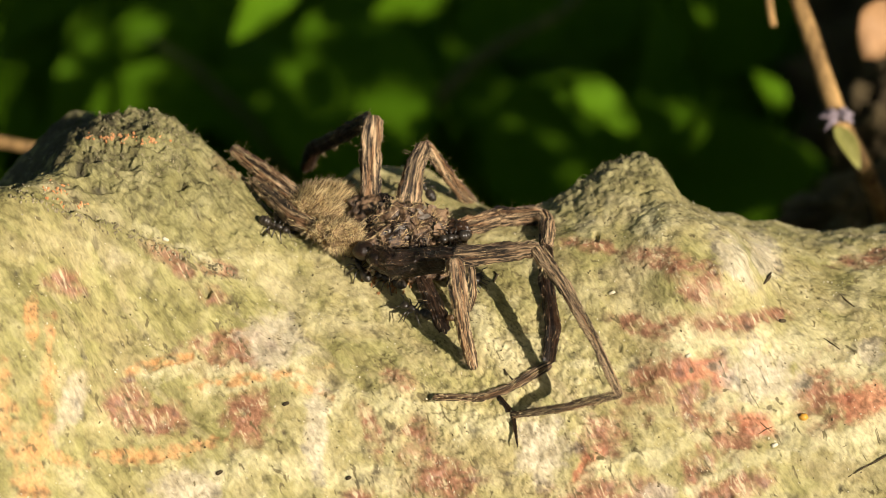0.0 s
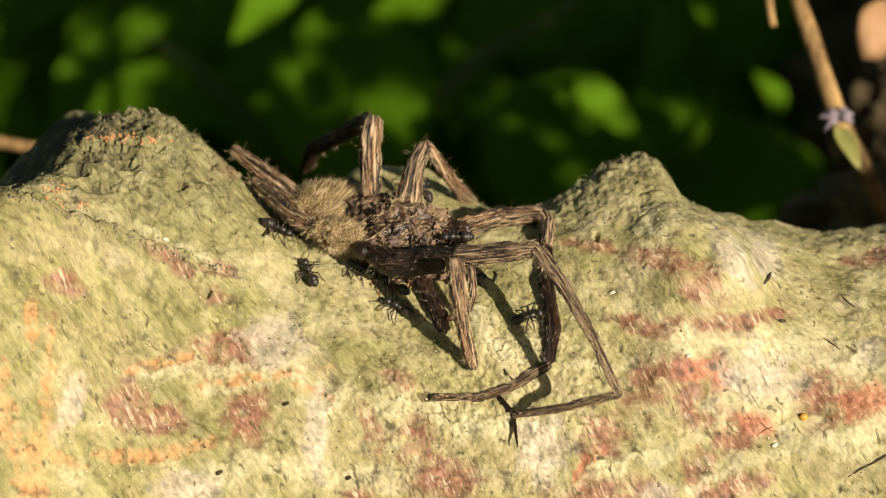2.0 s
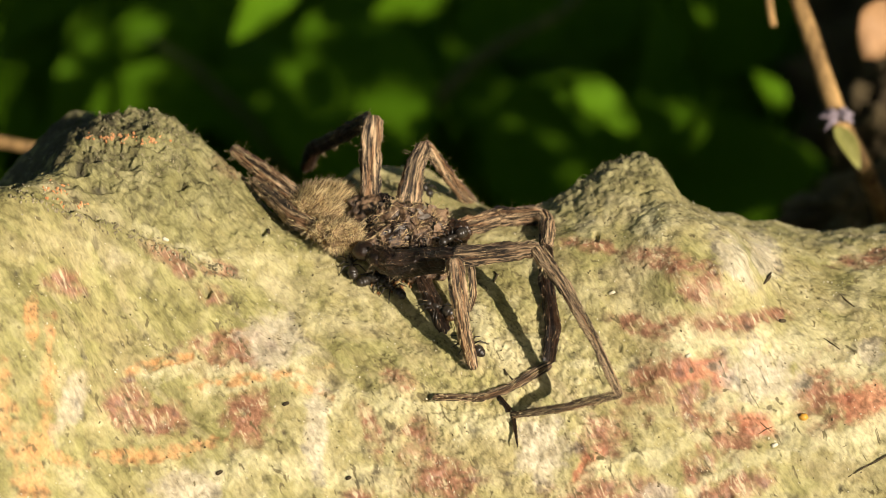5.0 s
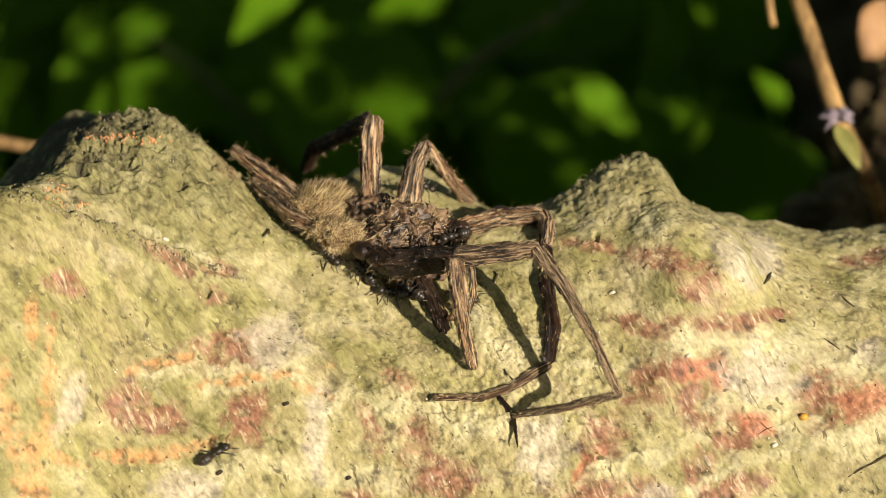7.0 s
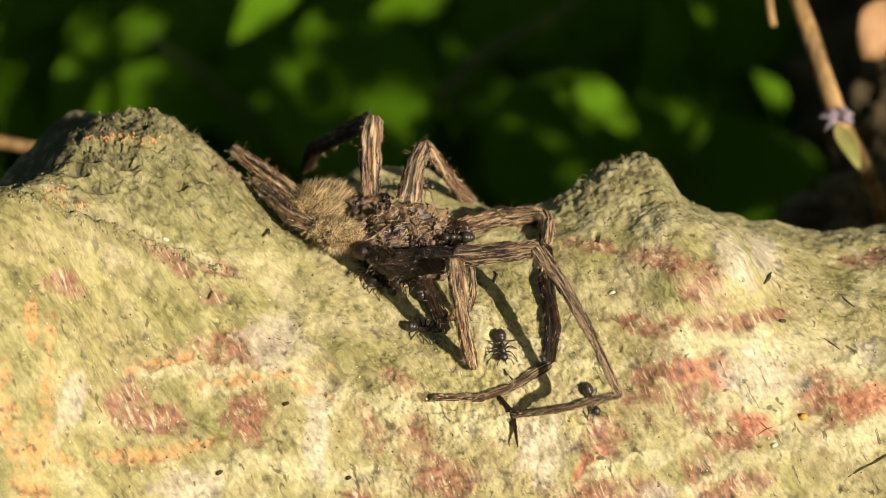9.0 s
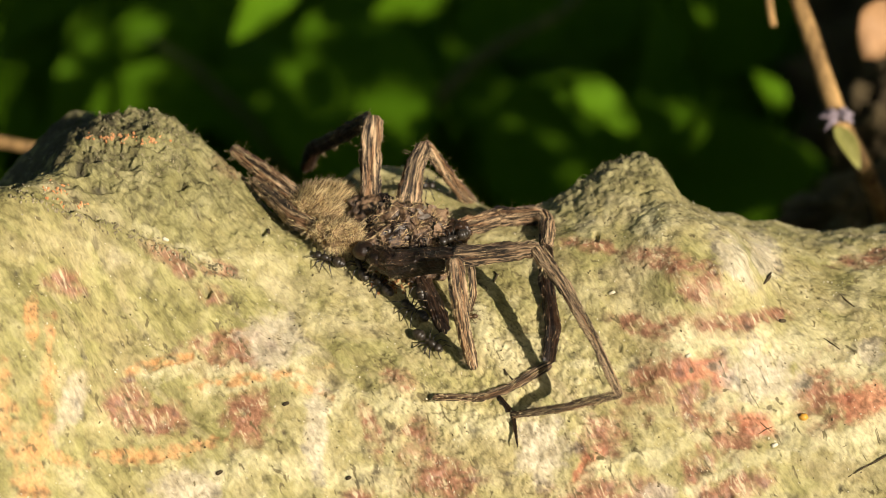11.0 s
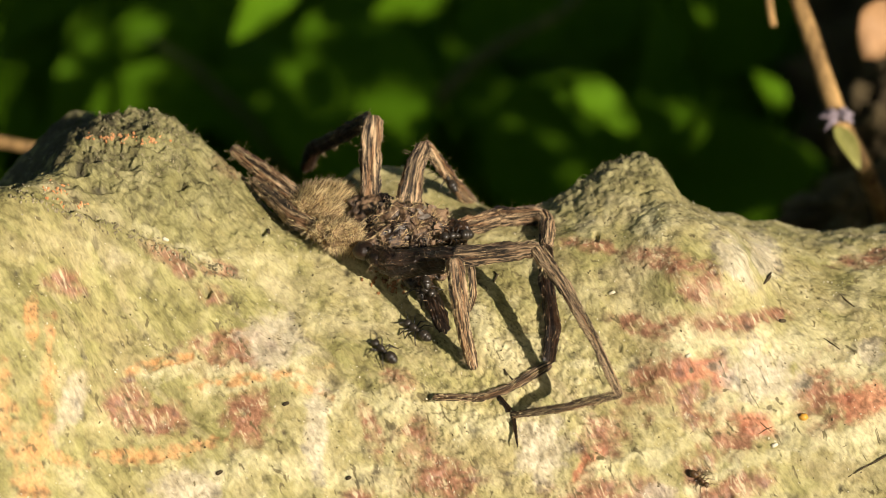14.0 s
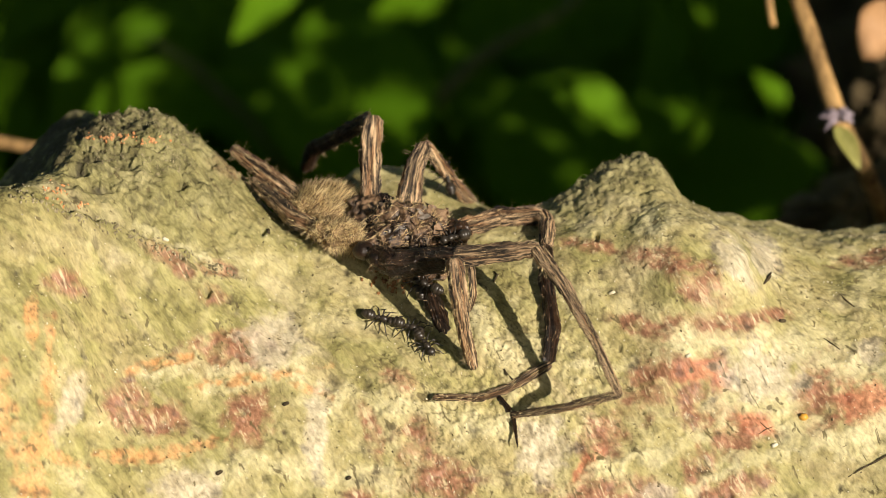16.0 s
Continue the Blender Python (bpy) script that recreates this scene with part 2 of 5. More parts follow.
RED_A = ((17.6, 0.4, 2.40, 0.76, -10), (27.0, -1.6, 3.71, 1.35, -15), (30.6, -4.3, 3.02, 1.74, -35), (31.8, -9.1, 4.14,
          1.34, -4), (37.7, -8.1, 3.36, 0.74, 4), (23.9, -9.4, 2.81, 1.01, -20), (24.3, -16.2, 3.66, 1.99, 50), (30.6, -16.5, 2.26, 3.46, -12), (32.6,
          -19.0, 3.65, 1.06, -6), (34.8, -21.9, 3.44, 1.72, 24))
RED_B = ((44.7, -17.3, 2.67, 3.46, -15), (18.9, -22.1, 1.99, 2.38, -30), (20.1, -28.3, 5.26, 1.58, 0), (29.6, -25.8, 1.58, 2.38, 0), (33.9, -27.9,
          4.07, 1.31, 24), (-3.2, -23.3, 1.71, 2.90, -10), (-1.1, -27.2, 4.08, 2.63, 0), (-8.5, -20.9, 3.05, 0.80, -68), (-25.1, -12.1, 4.02, 2.14,
          8), (-22.8, -19.6, 2.26, 2.66, 0), (-37.1, -18.6, 2.25, 2.12, 0))
RED_C = ((-32.8, -20.0, 1.86, 1.73, -20), (-32.7, -1.1, 2.83, 0.88, -38), (-27.4, -2.2, 1.76, 0.75, -20), (-27.8, -5.3, 1.35, 0.88, -20), (-5.6,
          -15.2, 1.87, 0.94, -20), (53.4, -1.1, 3.51, 0.77, 10), (-26.9, 10.4, 1.82, 1.12, -40), (-44.4, -3.9, 1.74,
          1.34, -30), (-9.5, -28.8, 1.45, 0.79, 0))
CORAL = ((29.8, -14.3, 2.13, 1.07, 6), (50.0, -18.3, 2.40, 2.13, 25), (16.5, -25.8, 2.64, 0.73, 48), (36.5, -20.5, 1.99, 0.93, -20), (32.6, -14.6,
          0.93, 1.46, 0))
ORANGE = ((-49.0, -20.7, 1.04, 3.11, 20), (-46.5, -22.7, 0.91, 2.99, -28), (-45.4, -14.1, 0.59, 3.95, 0), (-47.3, -8.5, 0.53, 2.24, 6), (-43.1, -24.4,
          2.22, 0.52, -18), (-33.0, -13.4, 3.47, 0.47, 12), (-22.3, -15.2, 5.74, 0.47, 8), (-35.2, -24.1, 4.09, 0.59, 0), (-30.0, -23.1, 2.91, 0.53,
          10), (-47.0, -26.5, 1.17, 2.60, 0), (-15.9, -16.6, 2.00, 0.40, -20), (-50.0, -16.8, 0.52, 2.59, 0))
# pale patches; the blot at (-43.0, -17.9) is a painted highlight
PALE = ((37.4, -14.7, 3.73, 2.67, 0), (-20.3, -11.0, 2.96, 2.42, -20), (-43.0, -17.9, 0.92, 2.90, -18), (11.8, -23.4, 2.38, 2.91, 0), (35.2, -1.4,
          1.35, 3.11, 30), (39.1, -1.3, 1.65, 2.21, 0), (-29.5, -27.7, 2.76, 1.71, 0), (25.1, -28.4, 1.84, 0.92, 0),
          (-14.8, -21.1, 1.06, 3.98, 0), (51.0, -12.4, 1.35, 1.08, 0))
# pale raised folds: their line and half width
FOLDS_A = ((((27.8, -11.0), (34.4, -10.6), (41.6, -11.1), (44.8, -13.4), (52.6, -15.2)), 1.01), (((31.2, -18.8), (36.2, -17.2), (40.9, -18.0)), 0.94), (((40.1, -21.7), (47.4, -22.8), (52.1, -20.7)), 1.14), (((-35.6, -14.9), (-30.4, -14.1), (-24.3, -14.6), (-17.0, -13.3)), 0.6), (((-28.2, -16.6), (-22.9, -16.2), (-16.9, -15.1)), 0.54), (((-16.9, -18.3), (-10.9, -17.5), (-6.2, -18.7), (-1.6, -19.2)), 0.8), (((-26.6, -25.9), (-20.1, -25.1), (-12.1, -26.7), (-4.2, -26.4)), 0.94), (((-0.3, -19.8), (5.0, -21.2), (9.7, -19.7)), 0.94))
FOLDS_B = ((((14.2, -27.6), (20.2, -24.7), (26.8, -23.7), (30.2, -21.8)), 0.74), (((-12.1, -26.9), (-5.5, -28.3)), 0.54), (((-36.9, 2.1), (-32.8,
          0.6), (-27.4, -2.0)), 0.6), (((23.7, 2.8), (27.6, 3.3)), 0.8), (((3.8, -8.1), (7.8, -13.3), (10.5, -11.4)), 0.94), (((14.4, -14.6), (18.4,
          -14.0), (22.5, -13.3)), 0.67), (((28.7, -28.2), (36.0, -24.2), (42.0, -23.7)), 0.6))


def blots(x, z, rows, wob):
    out = np.zeros(len(x))
    for cx, cz, rx, rz, turn in rows:
        c, s = math.cos(radians(turn)), math.sin(radians(turn))
        dx, dz = x - cx, z - cz
        q = np.hypot((dx * c + dz * s) / rx, (dz * c - dx * s) / rz)
        out = np.maximum(out, np.clip((1.6 - q + wob) / 0.7, 0, 1))
    return out


# hollows of the crusted knots: x, z, half sizes and depth
HOLES = ((-39.4, 12.0, 3.0, 0.8, 0.8), (-42.4, 11.4, 2.0, 0.8, 0.8), (-38.6, 10.4, 1.6, 0.7, 0.8), (-32.0, 7.9, 0.75, 0.65, 1.6), (-29.2, 14.6, 0.8, 0.4, 1.0),
         (-44.0, 9.6, 1.4, 0.7, 1.2), (-41.3, 7.2, 1.6, 0.5, 0.8), (-42.2, 3.9, 0.8, 0.3, 0.8), (-22.0, 2.2, 0.3, 0.45, 0.7),
         (23.6, 8.6, 0.4, 0.4, 0.5), (18.6, 1.6, 0.3, 0.6, 0.7), (-28.2, -5.2, 0.5, 0.6, 0.7))


def folds(x, z, rows):
    """How near (x, z) lies to the middle of a fold, 0 to 1."""
    out = np.zeros(len(x))
    for pts, half in rows:
        for (x0, z0), (x1, z1) in zip(pts, pts[1:]):
            f = np.clip(((x - x0) * (x1 - x0) + (z - z0) * (z1 - z0)) / ((x1 - x0) ** 2 + (z1 - z0) ** 2), 0, 1)
            d = np.hypot(x - x0 - f * (x1 - x0), z - z0 - f * (z1 - z0)) / half
            out = np.maximum(out, np.clip((1.9 - d) / 1.3, 0, 1))
    return out


def make_limb():
    xs = np.concatenate([np.linspace(-420, -64, 90), np.arange(-63.5, 63.6, 0.18), np.linspace(64, 420, 90)])
    an = np.concatenate([np.arange(-38, 74, 0.2), np.linspace(75, 320, 90)])
    nx, na = len(xs), len(an)
    x, a = (g.ravel() for g in np.meshgrid(xs, an, indexing="ij"))
    yc, zc, deep, tall = axis_of(x)
    sa, ca = np.sin(np.radians(a)), np.cos(np.radians(a))
    w = np.where(a > 180, a - 360, a)
    front = (w > 0) * (w < 75)
    h = swell(x, w)
    p0 = np.stack([x, -(deep + h) * sa, (tall + h) * ca], 1)
    rough_zone = np.clip(bell(x, -36, 16, 13, 3) * bell(w, 8, 32, 22, 4) + bell(x, 23, 13, 8, 2.5) * bell(w, 2, 32, 17, 3), 0, 1)
    rough_zone *= np.clip(0.95 + 0.8 * octaves(p0 / 4.0, 5, 3), 0, 1)
    smooth = 1 - rough_zone
    h += 0.75 * octaves(p0 / 10.0, 1, 3) + 0.15 * octaves(p0 * 0.45, 9, 5, 0.68)
    # the rounded boss low on the left lobe
    zf = zc + (tall + h) * ca
    boss = np.hypot((x + 49) / 11.5, (zf + 16 + 0.35 * (x + 45)) / 10.5) + 0.06 * octaves(p0 / 4.0, 29, 3)
    h += 1.1 * np.clip((1.08 - boss) / 0.45, 0, 1) * front
    # long diagonal furrows and cream folds
    dx, dz = x * 0.77 + zf * 0.64, zf * 0.77 - x * 0.64
    flow = octaves(np.stack([dx * 0.34, p0[:, 1] * 0.2, dz * 0.07], 1), 23, 4, 0.55)
    h += 0.30 * flow * smooth
    bent = 1.5 * octaves(p0 / 3.0, 25, 5, 0.66)
    fold = np.maximum(folds(x, zf + bent, FOLDS_A), folds(x, zf + bent, FOLDS_B)) * front
    h += 0.24 * fold * fold * (3 - 2 * fold) * np.clip(0.7 + octaves(p0 / 5.0, 45, 2), 0.2, 1)
    # flaking skin, with thin cracks
    flake = np.clip(bell(x, 7, 13, 12, 3) * bell(zf, -15, 15, 12, 3) + 0.55 * octaves(p0 / 7.0, 27, 3) - 0.1, 0, 1) * smooth
    plate = np.abs(octaves(p0 * (0.75, 0.5, 0.5), 31, 4, 0.6))
    h += flake * 0.32 * np.clip(plate * 2.5, 0, 1) - 0.1 * flake
    crack = np.clip(1 - plate / 0.045, 0, 1) * np.clip(flake * 2.0, 0, 1)
    slit = np.clip(1 - np.abs(octaves(p0 * (0.16, 0.3, 0.22), 35, 4, 0.6)) / 0.035, 0, 1) * np.clip(4 * octaves(p0 / 6.0, 37, 2) - 0.1, 0, 1) * smooth
    h -= 0.22 * slit
    # crusted knots: lumps, crumbs and a few deep holes
    crumb = octaves(p0 * 0.55, 33, 5, 0.62)
    slab = octaves(p0 * (0.14, 0.2, 0.2), 43, 4, 0.55)
    h += rough_zone * (0.75 * crumb + 1.0 * np.clip(slab, -0.4, 0.25) + 0.32 * np.abs(octaves(p0 * 1.6, 41, 2)))
    pits = np.clip(octaves(p0 * 0.5, 57, 2) - 0.66, 0, 0.3) + 0.5 * np.clip(octaves(p0 * 0.9, 61, 2) - 0.55, 0, 0.3) * rough_zone
    h -= 1.6 * pits
    zs, ragged = zc + (tall + h) * ca, 0.35 * octaves(p0 / 1.3, 93, 3, 0.6)
    holes = np.zeros(len(x))
    for cx, cz, rx, rz, deep_in in HOLES:
        q = np.hypot((x - cx) / rx, (zs - cz) / rz)
        holes = np.maximum(holes, deep_in * np.clip((1.3 - q + ragged) / 0.8, 0, 1))
    h -= holes * front
    # the seam where the front lobe overlaps the knot
    d = zc + (tall + h) * ca - (5.5 - 0.40 * (x + 46.8)) + 0.7 * octaves(p0 / 5.0, 95, 4, 0.6)
    over = bell(x, -40, 16, 13, 4) * (w > 0)
    seam = over * np.exp(-(d / 0.6) ** 2) * np.clip(0.4 + 1.5 * octaves(p0 / 2.4, 97, 3), 0, 1)
    h += over * (1.3 * np.clip(1 + d / 6.0, 0, 1) * np.clip(-d / 0.5, 0, 1)) - 0.7 * seam
    y, z = yc - (deep + h) * sa, zc + (tall + h) * ca
    co = np.stack([x, y, z], 1) * MM
    i, j = np.meshgrid(np.arange(nx - 1), np.arange(na), indexing="ij")
    j2 = (j + 1) % na
    quads = np.stack([i * na + j, i * na + j2, (i + 1) * na + j2, (i + 1) * na + j], -1).reshape(-1, 4)
    me = bpy.data.meshes.new("limb")
    me.vertices.add(len(co))
    me.vertices.foreach_set("co", co.ravel())
    me.loops.add(quads.size)
    me.loops.foreach_set("vertex_index", quads.ravel())
    me.polygons.add(len(quads))
    me.polygons.foreach_set("loop_start", np.arange(0, quads.size, 4))
    me.polygons.foreach_set("use_smooth", np.ones(len(quads), dtype=bool))
    me.update(calc_edges=True)
    # stains and wear, by their own shapes; dark is painted shade
    wob = 0.62 * octaves(p0 / 2.4, 71, 5, 0.66)
    red = np.maximum.reduce([blots(x, z, rows, wob) for rows in (RED_A, RED_B, RED_C)]) * front
    red *= 0.92 * np.clip(0.85 + 0.9 * octaves(p0 * (0.3, 0.5, 0.5), 75, 4, 0.6), 0.1, 1) * (1 - 0.65 * np.clip(fold * 1.4, 0, 1))
    coral = blots(x, z, CORAL, wob) * front * (1 - 0.8 * fold)
    ora = blots(x, z, ORANGE, wob * 1.6) * np.clip(0.7 + 1.2 * octaves(p0 * 0.8, 77, 3), 0, 1) * front
    # real pale patches plus one painted highlight on the boss
    pale = blots(x, z, PALE, wob) * front
    moss = np.clip(0.25 + 1.4 * octaves(p0 / 6.0, 81, 4, 0.6) + 0.9 * bell(x, -48, 20, 30, 3) * bell(z, 0, 34, 40, 3), 0, 1)
    # shade painted into the pits, the seam and the holes
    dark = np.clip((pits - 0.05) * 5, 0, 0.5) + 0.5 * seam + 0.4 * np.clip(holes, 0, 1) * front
    # shade painted over the knot's left flank, with ragged edges
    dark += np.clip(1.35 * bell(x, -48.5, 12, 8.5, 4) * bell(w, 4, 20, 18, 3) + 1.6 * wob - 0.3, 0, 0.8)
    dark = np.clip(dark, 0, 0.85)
    crack = np.clip(crack + slit, 0, 1)
    for name, c in (("stain_glint", (red, ora, pale)), ("zone", (rough_zone, moss, dark)), ("mark", (coral, fold, crack))):
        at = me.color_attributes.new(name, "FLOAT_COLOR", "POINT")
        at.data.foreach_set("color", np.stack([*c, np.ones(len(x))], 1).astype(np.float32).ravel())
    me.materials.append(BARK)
    ob = new("limb", me)
    ob.matrix_basis = BENCH
    tagged(ob, "thick knotty tree limb with yellow-green bark and reddish peeled patches", "branch", kind="structure")
    return ob, ((nx, na), co / MM, rough_zone)


limb, GRID = make_limb()

from mathutils.bvhtree import BVHTree

def coarse_tree():
    """The bark's front half at every third row, to set things down on."""
    n, co, _ = GRID
    co = co.reshape(*n, 3)[88:-88:3, :560:3]
    a, b = co.shape[:2]
    i, j = np.meshgrid(np.arange(a - 1), np.arange(b - 1), indexing="ij")
    q = np.stack([i * b + j, (i + 1) * b + j, (i + 1) * b + j + 1, i * b + j + 1], -1).reshape(-1, 4)
    return BVHTree.FromPolygons(co.reshape(-1, 3).tolist(), q.tolist())


TREE = coarse_tree()


def bark_at(x, z, lift=0.0):
    """The bark's place and outward normal, in bench millimetres, straight ahead of (x, z)."""
    hit, n, _, _ = TREE.ray_cast(Vector((x, -80, z)), Vector((0, 1, 0)))
    if hit is None:
        hit, n = Vector((x, 30, z)), Vector((0, -0.3, 0.95))
    if n.y > 0:
        n = -n
    return hit + n * lift, n


# ---- ground ----
def make_ground():
    bm = bmesh.new()
    k = [-1500, -400, -100, -30, -10, -4, -2, -1, -0.5, 0, 0.5, 1, 2, 4, 10, 30, 100, 400, 1500]
    vs = [[bm.verts.new((x, y, 0.02 * noise.noise((x * 2, y * 2, 0)) if abs(x) < 8 and abs(y) < 8 else 0)) for y in k] for x in k]
    for i in range(len(k) - 1):
        for j in range(len(k) - 1):
            bm.faces.new((vs[i][j], vs[i + 1][j], vs[i + 1][j + 1], vs[i][j + 1]))
    g = part("ground", bm, SOIL)
    return tagged(g, "dark shaded soil under the undergrowth", "ground", kind="structure")


make_ground()


# ---- leaves ----
def blade(bm, m, length, width, fold=0.25, curl=0.25, tip=1.0, n=8):
    """A leaf blade from its base along +y, with a folded midrib."""
    rows = []
    for i in range(n + 1):
        t = i / n
        half = width / 2 * math.sin(math.pi * min(t * 0.97 + 0.03, 1) ** (0.72 * tip)) ** 0.85
        z = -curl * length * t * t
        rows.append([bm.verts.new(m @ Vector((s * half, t * length, z + abs(s) * half * fold + 0.03 * width * math.sin(9 * t + 3 * s) * abs(s)))) for s in (-1, -0.5, 0, 0.5, 1)])
    for r0, r1 in zip(rows, rows[1:]):
        for k in range(4):
            bm.faces.new((r0[k], r0[k + 1], r1[k + 1], r1[k]))


def tube(bm, pts, radii, sides=8, ridges=0.0, seed=0):
    """A round rod through the points, with its ends closed. Furrows run along it where ridges is above 0."""
    rng = random.Random(seed)
    lay = bm.verts.layers.float_vector.get("grain") or bm.verts.layers.float_vector.new("grain")
    pts = [Vector(p) for p in pts]
    up = Vector((0.13, 0.21, 1)).normalized()
    if abs((pts[-1] - pts[0]).normalized().dot(up)) > 0.9:
        up = Vector((1, 0.2, 0.1)).normalized()
    furrow = [rng.uniform(-1, 1) for _ in range(sides)]
    rings, run = [], 0.0
    for i, p in enumerate(pts):
        d = (pts[min(i + 1, len(pts) - 1)] - pts[max(i - 1, 0)]).normalized()
        s = d.cross(up).normalized()
        u = s.cross(d)
        run += (p - pts[max(i - 1, 0)]).length
        if ridges:
            furrow = [0.85 * f + 0.4 * rng.uniform(-1, 1) for f in furrow]
        ring = []
        for k in range(sides):
            a = 2 * math.pi * k / sides
            v = bm.verts.new(p + (s * math.cos(a) + u * math.sin(a)) * radii[i] * (1 + ridges * furrow[k]))
            v[lay] = (3.4 * math.cos(a), 3.4 * math.sin(a), seed * 5.0 + run * 0.22)
            ring.append(v)
        rings.append(ring)
    for r0, r1 in zip(rings, rings[1:]):
        for k in range(sides):
            bm.faces.new((r1[k], r1[(k + 1) % sides], r0[(k + 1) % sides], r0[k]))
    bm.faces.new(rings[0])
    bm.faces.new(rings[-1][::-1])


def leaf_pose(base, tip, facing):
    """Bench pose of a blade that runs from base to tip with its upper face towards facing."""
    y = (Vector(tip) - Vector(base)).normalized()
    x = y.cross(Vector(facing)).normalized()
    z = x.cross(y)
    return Matrix.Translation(Vector(base)) @ Matrix((x, y, z)).transposed().to_4x4()


def broad_plant(leaves, foot, label, paint=None):
    """A low plant: blades as (base, tip, facing, width), each on a stem that rises from the foot."""
    root = new("broadleaf_plant")
    root.matrix_basis = Matrix.Translation(spot(*foot))
    to_local = root.matrix_basis.inverted() @ BENCH
    for base, tip, facing, width in leaves:
        bm = bmesh.new()
        length = (Vector(tip) - Vector(base)).length
        blade(bm, leaf_pose(base, tip, facing), length, width)
        bmesh.ops.scale(bm, vec=(MM,) * 3, verts=bm.verts)
        bm.transform(to_local)
        part("leaf", bm, paint or LEAF, root)
        bm = bmesh.new()
        f, b = Vector(foot), Vector(base)
        mid = Vector((b.x, b.y + 60, b.z - 6))
        tube(bm, [f, f.lerp(mid, 0.6), mid, b], [1.6, 1.4, 1.1, 0.8])
        bmesh.ops.scale(bm, vec=(MM,) * 3, verts=bm.verts)
        bm.transform(to_local)
        part("stem", bm, paint or LEAF, root)
    return tagged(root, label, "plant", "undergrowth plants")


def foot_of(x, y):
    """A bench place on the ground below (x, y)."""
    w = spot(x, y, 0)
    inv = BENCH.inverted()
    g = inv @ Vector((w.x, w.y, 0.0))
    return (g.x / MM, g.y / MM, g.z / MM)


def scatter(name, seats, low, high, paint, label, seed):
    """Many small crumbs that sit on the bark at the seats."""
    rng = random.Random(seed)
    verts, faces = [], []
    ico = bmesh.new()
    bmesh.ops.create_icosphere(ico, subdivisions=1, radius=1)
    shape, tris = [v.co.copy() for v in ico.verts], [tuple(v.index for v in f.verts) for f in ico.faces]
    ico.free()
    for c in seats:
        m = Euler([rng.uniform(0, 6.28) for _ in range(3)]).to_matrix()
        s = rng.uniform(low, high)
        sx = Vector((s * rng.uniform(0.6, 1.6), s * rng.uniform(0.5, 1.0), s * rng.uniform(0.3, 0.8)))
        k = len(verts)
        verts += [(Vector(c) + m @ Vector([a * b * rng.uniform(0.7, 1.25) for a, b in zip(v, sx)])) * MM for v in shape]
        faces += [tuple(k + i for i in t) for t in tris]
    me = bpy.data.meshes.new(name)
    me.from_pydata(verts, [], faces)
    me.materials.append(paint)
    ob = new(name, me)
    ob.matrix_basis = BENCH
    return tagged(ob, label, "crumbs", kind="stuff")


def crust():
    rng = np.random.RandomState(5)
    n, co, rz = GRID
    front = np.zeros(n, bool)
    front[88:-88, :560] = True
    front = front.ravel()
    spots = np.where(front & (rz > 0.8))[0]
    scatter("lichen_crumbs", co[rng.choice(spots, 3200)], 0.04, 0.16, CRUST, "grey-brown crusty lichen crumbs on the knots", 1)
    spots = np.where(front & (rz < 0.3))[0]
    scatter("bark_dust", co[rng.choice(spots, 2600)], 0.04, 0.14, CHAFF, "fine pale bark dust and dark specks", 2)
    scatter("dark_specks", co[rng.choice(spots, 650)], 0.05, 0.17, DIRT, "fine dark dirt specks on the bark", 3)


crust()


def bark_bit(name, pts, radii, paint, label, category):
    """A small loose piece lying on the bark, through bench (x, z) spots."""
    bm = bmesh.new()
    (x0, z0), (x1, z1) = pts[0], pts[-1]
    pts = [(x0 - 0.7 * radii[0], z0), *pts, (x1 + 0.7 * radii[-1], z1)]
    radii = [radii[0] * 0.25, *radii, radii[-1] * 0.25]
    tube(bm, [bark_at(x, z, r * 0.6)[0] for (x, z), r in zip(pts, radii)], radii, 9, 0.18, 3)
    bmesh.ops.scale(bm, vec=(MM,) * 3, verts=bm.verts)
    ob = part(name, bm, paint)
    ob.matrix_basis = BENCH
    return tagged(ob, label, category)


bark_bit("twig_bit", [(47.3, -26.6), (49, -25.6), (50.5, -24.9), (52.5, -23.8)], [0.06, 0.12, 0.14, 0.08], DIRT, "thin dark curved twig bit lying on the bark", "twig")
bark_bit("bark_chip", [(38.6, -4.2), (39.3, -3.5), (39.9, -2.9)], [0.1, 0.25, 0.08], DIRT, "small dark bark chip on the knot", "chip")
bark_bit("bark_chip", [(40.4, -8.7), (41.0, -8.7)], [0.22, 0.18], DIRT, "tiny grey chip on the bark", "chip")
bark_bit("resin_drop", [(42.2, -19.9), (42.7, -19.9)], [0.42, 0.42], AMBER, "small orange resin drop on the bark", "drop")
bark_bit("white_fleck", [(19.9, -5.4), (20.5, -5.2)], [0.16, 0.2], CHAFF, "small white fleck on the bark", "fleck")
bark_bit("dark_fibre", [(7.2, -14.2), (7.6, -14.9), (8.2, -15.4)], [0.08, 0.14, 0.1], DIRT, "thin dark fibre on the bark", "fibre")
bark_bit("dark_fibre", [(6.1, -4.0), (6.6, -3.2), (6.2, -2.8)], [0.1, 0.16, 0.1], DIRT, "thin dark fibre on the bark", "fibre")
bark_bit("bark_chip", [(-26.3, -26.2), (-25.8, -25.9)], [0.25, 0.2], DIRT, "tiny dark bark chip", "chip")

